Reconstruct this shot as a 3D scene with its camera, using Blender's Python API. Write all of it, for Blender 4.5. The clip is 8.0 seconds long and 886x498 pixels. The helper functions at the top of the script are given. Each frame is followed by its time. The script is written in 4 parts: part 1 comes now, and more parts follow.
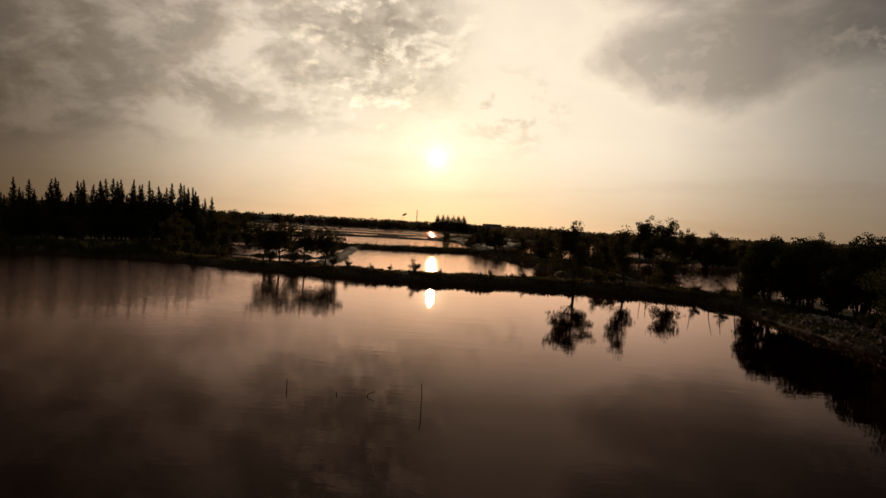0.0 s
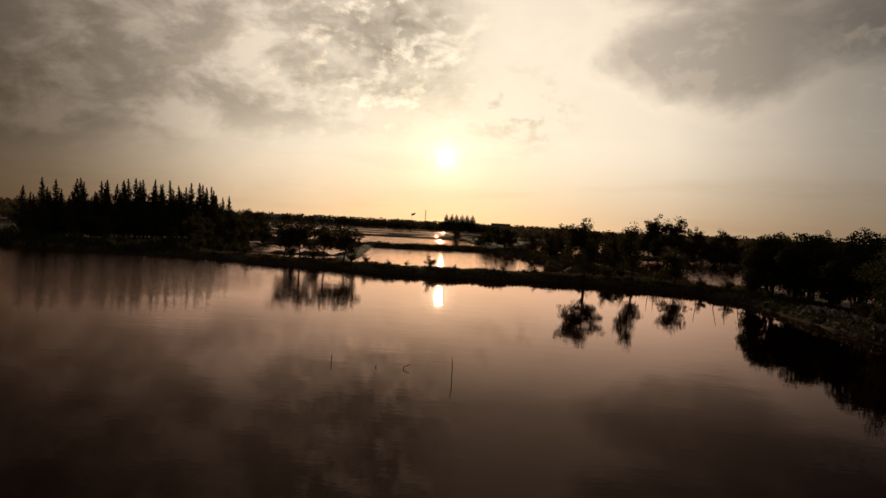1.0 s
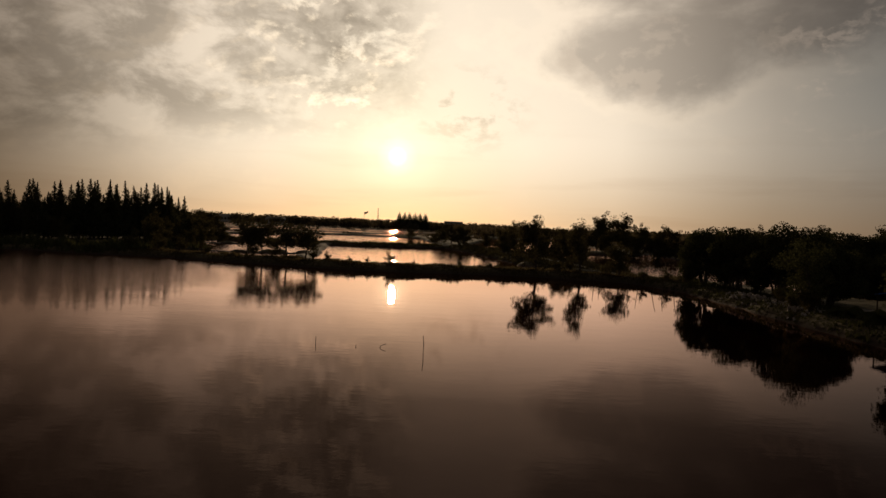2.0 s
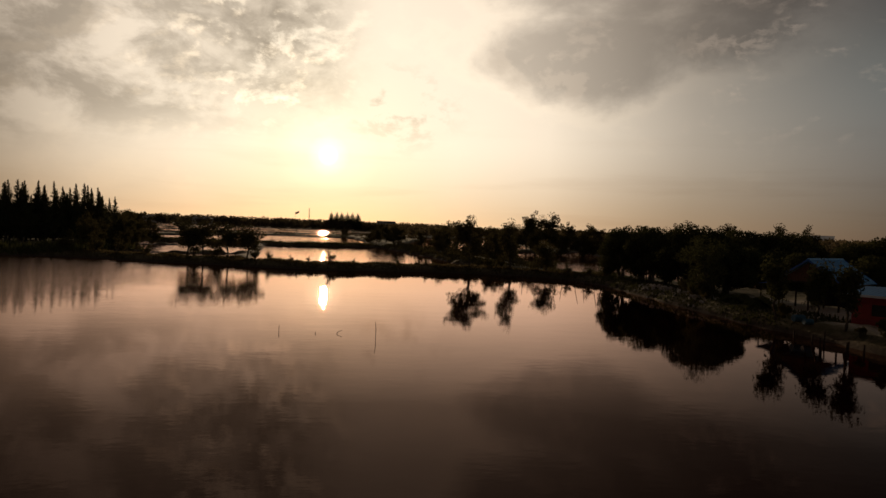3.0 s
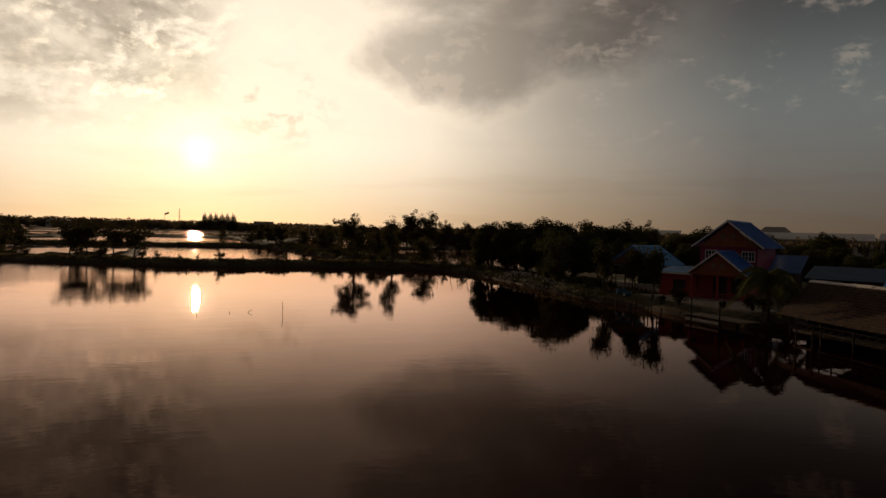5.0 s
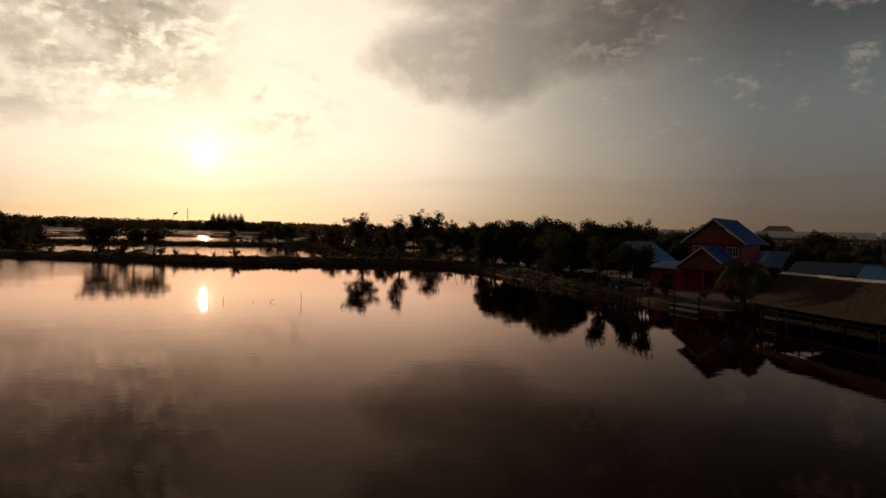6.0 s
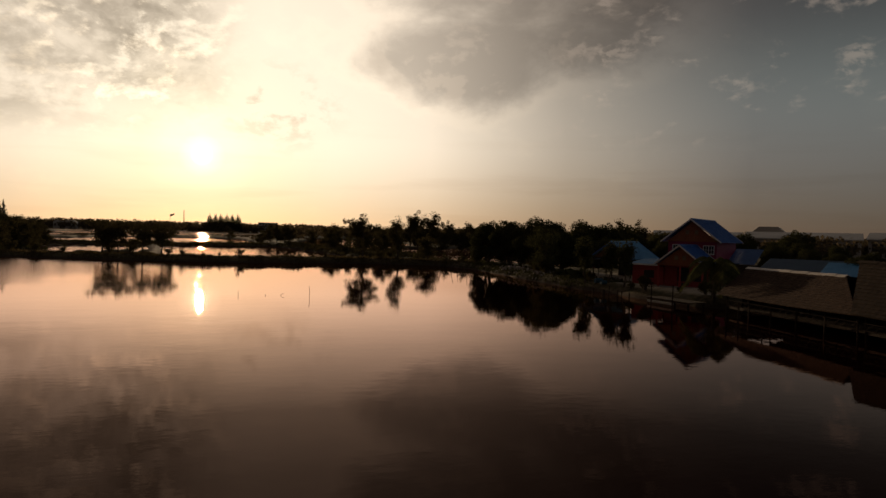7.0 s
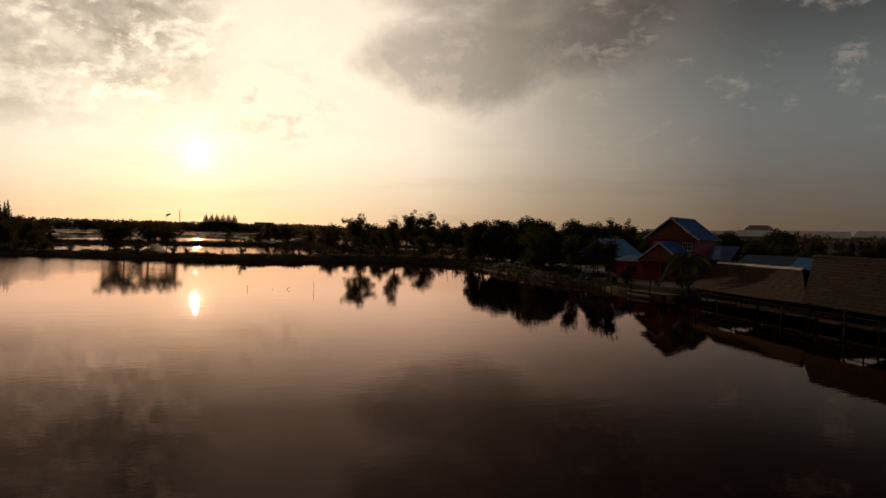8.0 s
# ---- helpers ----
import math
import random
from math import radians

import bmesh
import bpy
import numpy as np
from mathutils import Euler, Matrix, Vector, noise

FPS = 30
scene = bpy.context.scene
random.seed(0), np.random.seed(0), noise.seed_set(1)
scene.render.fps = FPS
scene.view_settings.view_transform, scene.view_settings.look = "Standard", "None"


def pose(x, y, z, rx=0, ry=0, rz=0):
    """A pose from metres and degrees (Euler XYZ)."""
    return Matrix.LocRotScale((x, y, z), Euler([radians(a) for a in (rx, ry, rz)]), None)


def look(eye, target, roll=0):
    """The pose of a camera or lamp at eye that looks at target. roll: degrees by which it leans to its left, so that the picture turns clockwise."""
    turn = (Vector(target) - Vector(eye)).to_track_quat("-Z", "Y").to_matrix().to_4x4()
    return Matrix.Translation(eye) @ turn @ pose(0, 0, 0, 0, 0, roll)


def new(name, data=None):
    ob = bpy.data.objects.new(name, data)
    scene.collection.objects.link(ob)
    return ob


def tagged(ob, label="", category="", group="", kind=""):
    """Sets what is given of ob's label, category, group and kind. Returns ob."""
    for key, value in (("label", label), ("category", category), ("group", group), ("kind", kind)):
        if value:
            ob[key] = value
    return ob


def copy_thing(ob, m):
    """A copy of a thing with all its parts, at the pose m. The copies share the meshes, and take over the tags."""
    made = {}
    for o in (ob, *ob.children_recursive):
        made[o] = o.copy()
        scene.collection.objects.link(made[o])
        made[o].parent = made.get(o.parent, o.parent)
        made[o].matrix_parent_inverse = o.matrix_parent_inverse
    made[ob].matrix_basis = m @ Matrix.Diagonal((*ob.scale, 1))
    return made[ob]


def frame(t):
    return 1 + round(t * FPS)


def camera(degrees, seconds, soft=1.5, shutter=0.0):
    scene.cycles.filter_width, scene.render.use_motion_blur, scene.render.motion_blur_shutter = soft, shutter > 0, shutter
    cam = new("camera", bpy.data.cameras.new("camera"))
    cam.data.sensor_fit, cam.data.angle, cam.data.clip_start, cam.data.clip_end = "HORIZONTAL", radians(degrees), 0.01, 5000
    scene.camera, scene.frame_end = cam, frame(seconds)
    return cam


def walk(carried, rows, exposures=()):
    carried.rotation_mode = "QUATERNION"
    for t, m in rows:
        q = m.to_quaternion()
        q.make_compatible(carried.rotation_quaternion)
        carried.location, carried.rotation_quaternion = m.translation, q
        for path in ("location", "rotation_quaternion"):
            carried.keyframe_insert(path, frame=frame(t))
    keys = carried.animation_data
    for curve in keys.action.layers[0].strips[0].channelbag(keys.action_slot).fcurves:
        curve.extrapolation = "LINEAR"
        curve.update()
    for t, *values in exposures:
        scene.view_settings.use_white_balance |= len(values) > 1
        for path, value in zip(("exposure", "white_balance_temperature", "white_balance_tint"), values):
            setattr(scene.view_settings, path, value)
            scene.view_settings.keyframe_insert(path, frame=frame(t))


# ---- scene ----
# ---- camera ----
cam = camera(68.0, 8.0, soft=1.5)
PATH = [
    (0.0, 10.23, 9.73, 7.69, 3.192, -1.789, 3.186),
    (0.5, 9.90, 7.88, 7.49, 3.310, -1.840, 3.076),
    (1.0, 9.53, 5.87, 7.24, 3.920, -1.854, 3.112),
    (1.2, 9.38, 4.99, 7.19, 3.800, -1.85, 3.05),
    (2.5, 8.37, -1.82, 7.00, -3.555, -1.749, 2.401),
    (3.0, 7.75, -4.74, 7.04, -6.078, -1.593, 2.294),
    (3.5, 7.20, -7.58, 6.94, -9.104, -1.414, 2.139),
    (4.0, 6.60, -10.11, 6.81, -12.969, -1.303, 1.918),
    (4.5, 6.13, -12.07, 6.66, -16.006, -1.285, 1.584),
    (4.7, 5.90, -12.93, 6.60, -16.62, -1.29, 1.57),
    (5.8, 4.64, -18.10, 6.29, -15.700, -1.34, 1.53),
    (6.0, 4.39, -19.09, 6.24, -15.870, -1.340, 1.524),
    (6.5, 3.60, -21.71, 6.13, -16.089, -1.310, 1.416),
    (7.0, 2.98, -24.04, 6.02, -16.186, -1.217, 1.479),
    (7.5, 2.45, -26.25, 5.93, -16.290, -1.191, 1.482),
    (8.0, 1.80, -28.60, 5.89, -16.534, -1.264, 1.353),
]
walk(cam, [(t, pose(x, y, z, 90 + pitch, 0, yaw) @ pose(0, 0, 0, 0, 0, roll)) for t, x, y, z, yaw, pitch, roll in PATH],
     exposures=[(0.0, -0.16), (1.0, -0.16), (2.5, -0.10), (3.5, -0.02), (4.5, 0.0), (8.0, 0.0)])

# ---- sky and sun ----
SUN_AZ, SUN_EL = -4.1, 6.0          # degrees to the right of +y, and up
sun_dir = Vector((math.sin(radians(SUN_AZ)) * math.cos(radians(SUN_EL)), math.cos(radians(SUN_AZ)) * math.cos(radians(SUN_EL)), math.sin(radians(SUN_EL))))


class Nodes:
    """Short calls for building a node tree."""

    def __init__(self, tree):
        self.tree = tree
        tree.nodes.clear()

    def add(self, kind, **inputs):
        n = self.tree.nodes.new(kind)
        for key, value in inputs.items():
            self.put(n.inputs[key.replace("_", " ")], value)
        return n

    def put(self, socket, value):
        if isinstance(value, bpy.types.NodeSocket):
            self.tree.links.new(value, socket)
        else:
            socket.default_value = value

    def math(self, op, a, b=0.0, c=0.0, clamp=False):
        n = self.tree.nodes.new("ShaderNodeMath")
        n.operation, n.use_clamp = op, clamp
        for socket, value in zip(n.inputs, (a, b, c)):
            self.put(socket, value)
        return n.outputs[0]

    def vec(self, op, a, b=(0, 0, 0), scale=1.0):
        n = self.tree.nodes.new("ShaderNodeVectorMath")
        n.operation = op
        self.put(n.inputs[0], a)
        self.put(n.inputs[1], b)
        self.put(n.inputs[3], scale)
        return n

    def mix(self, fac, a, b, kind="MIX"):
        n = self.tree.nodes.new("ShaderNodeMix")
        n.data_type, n.blend_type = "RGBA", kind
        self.put(n.inputs[0], fac)
        for socket, value in ((n.inputs[6], a), (n.inputs[7], b)):
            self.put(socket, (*value, 1.0) if isinstance(value, tuple) and len(value) == 3 else value)
        return n.outputs[2]

    def ramp(self, fac, stops, smooth=False):
        n = self.tree.nodes.new("ShaderNodeValToRGB")
        n.color_ramp.interpolation = "EASE" if smooth else "LINEAR"
        e = n.color_ramp.elements
        while len(e) < len(stops):
            e.new(0.5)
        for el, (at, col) in zip(e, stops):
            el.position = at
            el.color = (*col, 1.0) if isinstance(col, tuple) else (col, col, col, 1.0)
        self.put(n.inputs[0], fac)
        return n.outputs[0]

    def noise(self, vector, scale, detail=4.0, rough=0.55, distort=0.0):
        n = self.add("ShaderNodeTexNoise", Scale=scale, Detail=detail, Roughness=rough, Distortion=distort)
        if vector is not None:
            self.put(n.inputs["Vector"], vector)
        return n.outputs[0]

    def step(self, value, low, high):
        n = self.tree.nodes.new("ShaderNodeMapRange")
        n.interpolation_type = "SMOOTHSTEP"
        for socket, v in zip(n.inputs, (value, low, high, 0.0, 1.0)):
            self.put(socket, v)
        return n.outputs[0]


def build_world():
    world = bpy.data.worlds.new("evening sky")
    scene.world = world
    world.use_nodes = True
    k = Nodes(world.node_tree)
    way = k.add("ShaderNodeTexCoord").outputs["Generated"]
    split = k.add("ShaderNodeSeparateXYZ", Vector=way)
    x, y, z = split.outputs
    # azimuth and elevation in degrees
    az = k.math("MULTIPLY", k.math("ARCTAN2", x, y), 57.2958)
    el = k.math("MULTIPLY", k.math("ARCSINE", z), 57.2958)
    off = k.math("MULTIPLY", k.math("ARCCOSINE", k.math("MINIMUM", k.vec("DOT_PRODUCT", way, tuple(sun_dir)).outputs["Value"], 1.0)), 57.2958)
    # clear evening air
    sky = k.tree.nodes.new("ShaderNodeTexSky")
    sky.sky_type, sky.sun_disc = "NISHITA", False
    sky.sun_elevation, sky.sun_rotation = radians(SUN_EL), radians(SUN_AZ)
    sky.air_density, sky.dust_density, sky.ozone_density = 1.0, 0.6, 1.0
    clear = k.vec("SCALE", sky.outputs[0], scale=0.008).outputs[0]
    # thick haze lit from behind: brightest round the sun, dying away from it
    haze = k.ramp(k.math("DIVIDE", off, 90.0), [
        (0.0, (1.10, 0.95, 0.70)), (0.05, (1.07, 0.91, 0.68)), (0.12, (1.05, 0.89, 0.69)), (0.21, (0.98, 0.82, 0.64)),
        (0.34, (0.52, 0.42, 0.325)), (0.50, (0.175, 0.128, 0.108)), (0.75, (0.085, 0.065, 0.062)), (1.0, (0.150, 0.128, 0.128))])
    low = k.step(el, 8.0, -1.0)
    haze = k.mix(k.math("MULTIPLY", low, 0.90), haze, k.mix(1.0, haze, (0.62, 0.505, 0.40), "MULTIPLY"))
    # the haze thins overhead
    high = k.math("MULTIPLY", k.step(el, 19.0, 42.0), k.step(off, 92.0, 62.0))
    haze = k.mix(high, haze, k.mix(1.0, haze, (0.22, 0.21, 0.21), "MULTIPLY"))
    base = k.mix(1.0, haze, clear, "ADD")
    # clearer blue-grey air to the north
    north = k.math("MULTIPLY", k.step(az, 9.0, 47.0), k.step(el, -4.0, 15.0))
    base = k.mix(k.math("MULTIPLY", north, 0.82), base, k.mix(k.step(el, 9.5, 20.0), (0.134, 0.160, 0.156), (0.034, 0.042, 0.045)))
    dusk = k.math("MULTIPLY", k.step(az, 5.0, 26.0), k.step(el, 10.0, 2.0))
    base = k.mix(k.math("MULTIPLY", dusk, 0.45), base, k.mix(1.0, base, (0.72, 0.68, 0.65), "MULTIPLY"))
    # duller to the south
    south = k.math("MULTIPLY", k.step(az, -12.0, -41.0), k.math("SUBTRACT", 1.0, k.math("MULTIPLY", k.step(el, 7.0, 14.0), 0.30)))
    base = k.mix(south, base, k.mix(1.0, base, (0.36, 0.325, 0.29), "MULTIPLY"))
    # clouds: thin edges glow, thick middles are grey
    flat = k.add("ShaderNodeCombineXYZ", X=az, Y=k.math("MULTIPLY", el, 1.6), Z=0.0).outputs[0]
    puff = k.noise(flat, 0.10, 7.0, 0.54, 0.4)
    puff2 = k.noise(k.vec("ADD", flat, (31.0, 7.0, 3.0)).outputs[0], 0.24, 6.0, 0.53, 0.2)
    puff3 = k.noise(k.vec("ADD", flat, (5.0, 57.0, 9.0)).outputs[0], 0.50, 8.0, 0.60, 0.2)

    def blob(az0, el0, waz, wel, inner=0.1):
        a = k.math("DIVIDE", k.math("SUBTRACT", az, az0), waz)
        e = k.math("DIVIDE", k.math("SUBTRACT", el, el0), wel)
        r = k.math("SQRT", k.math("ADD", k.math("MULTIPLY", a, a), k.math("MULTIPLY", e, e)))
        return k.step(r, 1.15, inner)

    def swing(value, size):
        return k.math("MULTIPLY", k.math("SUBTRACT", value, 0.5), size)

    def billow(shift, scale, sunward):
        """Heaped cloud: its thickness, and how far it thins towards the sun, which lights that side."""
        here = k.vec("ADD", flat, shift).outputs[0]
        there = k.vec("ADD", here, sunward).outputs[0]
        d0 = k.noise(here, scale, 9.0, 0.60, 0.25)
        return d0, k.math("SUBTRACT", d0, k.noise(there, scale, 9.0, 0.60, 0.25))

    # the long soft grey bank beside the sun, heaviest along its lower edge and spreading upwards
    body = k.math("MAXIMUM", blob(17.5, 14.6, 13.5, 5.4, 0.15), k.math("MULTIPLY", blob(26.0, 18.5, 15.0, 8.0, 0.2), 0.80))
    body = k.math("MAXIMUM", body, k.math("MULTIPLY", blob(17.0, 24.0, 13.0, 9.0, 0.3), 0.9))
    fold, fold_lit = billow((71.0, 13.0, 2.0), 0.13, (-1.6, -1.2, 0.0))
    bank = k.math("ADD", body, k.math("ADD", swing(fold, 1.15), swing(puff2, 0.55)))
    thick = k.step(bank, 0.18, 0.85)
    edge = k.math("MULTIPLY", k.step(bank, 0.05, 0.26), k.step(bank, 0.55, 0.28))
    base = k.mix(k.math("MULTIPLY", edge, 0.25), base, k.mix(1.0, base, (1.20, 1.17, 1.12), "MULTIPLY"))
    base = k.mix(k.math("MULTIPLY", thick, 0.68), base, k.mix(1.0, base, (0.36, 0.355, 0.36), "MULTIPLY"))
    folds = k.math("MULTIPLY", thick, k.step(fold_lit, 0.015, 0.10))
    base = k.mix(k.math("MULTIPLY", folds, 0.30), base, k.mix(1.0, base, (1.55, 1.50, 1.45), "MULTIPLY"))
    # the broken field on the other side: a grey sheet whose heaps are lit towards the sun
    rim = k.math("ADD", k.math("MULTIPLY", az, 0.16), 11.0)
    field = k.math("MULTIPLY", k.step(k.math("SUBTRACT", el, rim), -3.0, 2.0), k.step(az, 1.0, -8.0))
    heap, heap_lit = billow((7.0, 3.0, 5.0), 0.17, (0.9, -1.0, 0.0))
    fine, fine_lit = billow((3.0, 41.0, 8.0), 0.42, (0.35, -0.45, 0.0))
    cover = k.math("ADD", swing(heap, 1.5), swing(puff, 0.9))
    sheet = k.math("MULTIPLY", field, k.step(cover, -0.24, 0.16))
    base = k.mix(k.math("MULTIPLY", sheet, 0.78), base, k.mix(1.0, base, (0.42, 0.41, 0.395), "MULTIPLY"))
    lit = k.math("MULTIPLY", field, k.step(k.math("ADD", heap_lit, k.math("MULTIPLY", fine_lit, 0.55)), -0.01, 0.20))
    lit = k.math("MULTIPLY", lit, k.math("ADD", k.math("MULTIPLY", k.step(az, -24.0, -10.0), 0.75), 0.25))
    base = k.mix(k.math("MULTIPLY", lit, 0.85), base, k.mix(1.0, base, (1.80, 1.74, 1.64), "MULTIPLY"))
    # a tower of brighter puffs at the field's edge, with dark hollows between them
    tower_at = blob(-9.5, 18.0, 8.0, 10.5, 0.25)
    hollow = k.math("MULTIPLY", tower_at, k.step(k.math("ADD", swing(heap, 1.2), swing(fine, 0.8)), 0.10, -0.10))
    base = k.mix(k.math("MULTIPLY", hollow, 0.52), base, k.mix(1.0, base, (0.45, 0.435, 0.42), "MULTIPLY"))
    heads = k.math("MULTIPLY", tower_at, k.step(k.math("ADD", k.math("ADD", swing(heap, 1.3), swing(fine, 0.7)), k.math("ADD", heap_lit, k.math("MULTIPLY", fine_lit, 0.5))), 0.0, 0.36))
    base = k.mix(k.math("MULTIPLY", heads, 0.70), base, (1.28, 1.10, 0.85))
    # wisps above the sun and small lit tufts to the north
    wisp = k.math("MULTIPLY", blob(2.0, 10.2, 6.0, 4.2), k.step(k.math("ADD", swing(fine, 1.3), swing(puff2, 0.8)), 0.00, 0.22))
    base = k.mix(k.math("MULTIPLY", wisp, 0.66), base, k.mix(1.0, base, (0.60, 0.575, 0.55), "MULTIPLY"))
    tuft = k.math("MULTIPLY", k.math("MULTIPLY", k.step(az, 21.0, 27.0), k.step(el, 6.0, 10.0)), k.step(k.math("ADD", k.math("ADD", swing(puff2, 1.5), swing(puff, 0.8)), swing(fine, 0.7)), 0.05, 0.34))
    tuft = k.math("MULTIPLY", tuft, k.step(fine_lit, -0.08, 0.06))
    base = k.mix(k.math("MULTIPLY", tuft, 0.70), base, k.mix(0.45, (0.36, 0.29, 0.235), k.mix(1.0, base, (1.5, 1.45, 1.4), "MULTIPLY")))
    streak = k.math("MULTIPLY", k.step(k.noise(k.add("ShaderNodeCombineXYZ", X=k.math("MULTIPLY", az, 0.05), Y=k.math("MULTIPLY", el, 0.55), Z=3.0).outputs[0], 1.0, 4.0), 0.48, 0.66), k.step(el, 11.0, 4.0))
    base = k.mix(k.math("MULTIPLY", streak, 0.20), base, k.mix(1.0, base, (0.74, 0.68, 0.63), "MULTIPLY"))
    # the sun's own glare in the haze
    core = k.ramp(k.math("DIVIDE", off, 9.0), [(0.0, 1.0), (0.022, 0.90), (0.040, 0.20), (0.10, 0.075), (0.20, 0.028), (0.5, 0.008), (1.0, 0.0)])
    glare = k.vec("SCALE", (1.0, 0.90, 0.66), scale=k.math("MULTIPLY", core, 5.0)).outputs[0]
    base = k.mix(1.0, base, glare, "ADD")
    k.tree.links.new(k.add("ShaderNodeBackground", Color=base, Strength=1.0).outputs[0], k.tree.nodes.new("ShaderNodeOutputWorld").inputs[0])


build_world()
sun = bpy.data.lights.new("sun", "SUN")
sun.energy, sun.angle, sun.color = 2.0, radians(0.5), (1.0, 0.72, 0.44)
sun_ob = new("sun", sun)
sun_ob.matrix_world = look(tuple(sun_dir * 400), (0, 0, 0))
scene.view_settings.exposure = 0.0


# ---- materials ----
def material(name, dark, light, rough=0.8, scale=2.0, bump=0.3, metal=0.0, fine=18.0, random_tint=0.0, spec=0.5, stretch=(1, 1, 1)):
    """Two tones mixed by coarse and fine noise, in metres, with a fine relief."""
    m = bpy.data.materials.new(name)
    m.use_nodes = True
    k = Nodes(m.node_tree)
    place = k.vec("MULTIPLY", k.add("ShaderNodeTexCoord").outputs["Object"], stretch).outputs[0]
    if random_tint:
        info = k.tree.nodes.new("ShaderNodeObjectInfo")
        place = k.vec("ADD", place, k.vec("SCALE", (17.0, 9.0, 5.0), scale=info.outputs["Random"]).outputs[0]).outputs[0]
    coarse = k.noise(place, scale, 5.0)
    grain = k.noise(place, fine, 4.0, 0.6)
    f = k.step(k.math("ADD", k.math("MULTIPLY", coarse, 0.65), k.math("MULTIPLY", grain, 0.35)), 0.34, 0.66)
    col = k.mix(f, dark, light)
    if random_tint:
        col = k.mix(k.math("MULTIPLY", info.outputs["Random"], random_tint), col, k.mix(1.0, col, (0.45, 0.45, 0.45), "MULTIPLY"))
    b = k.add("ShaderNodeBump", Strength=bump, Distance=0.04, Height=k.math("ADD", coarse, grain)).outputs[0]
    s = k.add("ShaderNodeBsdfPrincipled", Base_Color=col, Roughness=k.math("ADD", rough - 0.06, k.math("MULTIPLY", grain, 0.12)), Metallic=metal, Normal=b)
    s.inputs["Specular IOR Level"].default_value = spec
    k.tree.links.new(s.outputs[0], k.tree.nodes.new("ShaderNodeOutputMaterial").inputs[0])
    return m


def leaf_material(name, dark, light, through_light=0.25):
    m = bpy.data.materials.new(name)
    m.use_nodes = True
    k = Nodes(m.node_tree)
    geo = k.tree.nodes.new("ShaderNodeNewGeometry")
    tint = k.noise(k.add("ShaderNodeTexCoord").outputs["Object"], 0.8, 3.0)
    f = k.math("ADD", k.math("MULTIPLY", geo.outputs["Random Per Island"], 0.6), k.math("MULTIPLY", tint, 0.4))
    col = k.mix(f, dark, light)
    d = k.add("ShaderNodeBsdfDiffuse", Color=col)
    t = k.add("ShaderNodeBsdfTranslucent", Color=col)
    mix = k.add("ShaderNodeMixShader", Fac=through_light)
    k.tree.links.new(d.outputs[0], mix.inputs[1])
    k.tree.links.new(t.outputs[0], mix.inputs[2])
    k.tree.links.new(mix.outputs[0], k.tree.nodes.new("ShaderNodeOutputMaterial").inputs[0])
    return m


def water_material():
    m = bpy.data.materials.new("pond water")
    m.use_nodes = True
    k = Nodes(m.node_tree)
    place = k.add("ShaderNodeTexCoord").outputs["Object"]
    x, y, z = k.add("ShaderNodeSeparateXYZ", Vector=place).outputs
    ripple = k.noise(k.vec("MULTIPLY", place, (0.9, 1.6, 1.0)).outputs[0], 1.6, 3.0, 0.5)
    swell = k.noise(k.vec("MULTIPLY", place, (1.0, 1.8, 1.0)).outputs[0], 0.22, 2.0, 0.5)
    # a breeze roughens the south side of the pond; the lee by the houses lies flat
    patch = k.noise(place, 0.035, 3.0)
    breeze = k.math("MULTIPLY", k.math("MULTIPLY", k.step(x, 4.0, -42.0), k.step(y, 34.0, 75.0)), k.step(patch, 0.28, 0.55))
    breeze = k.math("MAXIMUM", breeze, k.math("MULTIPLY", k.step(y, 106.0, 116.0), k.math("SUBTRACT", 0.16, k.math("MULTIPLY", k.step(y, 190.0, 260.0), 0.13))))
    breeze = k.math("MAXIMUM", breeze, k.math("MULTIPLY", k.math("MULTIPLY", k.step(x, 44.0, 50.0), k.step(y, 78.0, 90.0)), 0.30))
    power = k.math("ADD", 0.0022, k.math("MULTIPLY", breeze, 0.060))
    height = k.math("ADD", k.math("MULTIPLY", ripple, power), k.math("MULTIPLY", swell, 0.0056))
    b = k.add("ShaderNodeBump", Strength=1.0, Distance=1.0, Height=height).outputs[0]
    # silty water: a brown body under a mirror that fades as one looks down into it
    mud = k.add("ShaderNodeBsdfDiffuse", Color=(0.0070, 0.0014, 0.0010, 1.0))
    mirror = k.add("ShaderNodeBsdfGlossy", Color=(1.0, 0.72, 0.615, 1.0), Roughness=0.006, Normal=b)
    gloss = k.ramp(k.add("ShaderNodeFresnel", IOR=1.20, Normal=b).outputs[0], [(0.0, 0.008), (0.09, 0.035), (0.158, 0.071), (0.286, 0.29), (0.504, 0.76), (0.80, 0.97), (1.0, 1.0)])
    mix = k.add("ShaderNodeMixShader", Fac=gloss)
    k.tree.links.new(mud.outputs[0], mix.inputs[1])
    k.tree.links.new(mirror.outputs[0], mix.inputs[2])
    k.tree.links.new(mix.outputs[0], k.tree.nodes.new("ShaderNodeOutputMaterial").inputs[0])
    return m


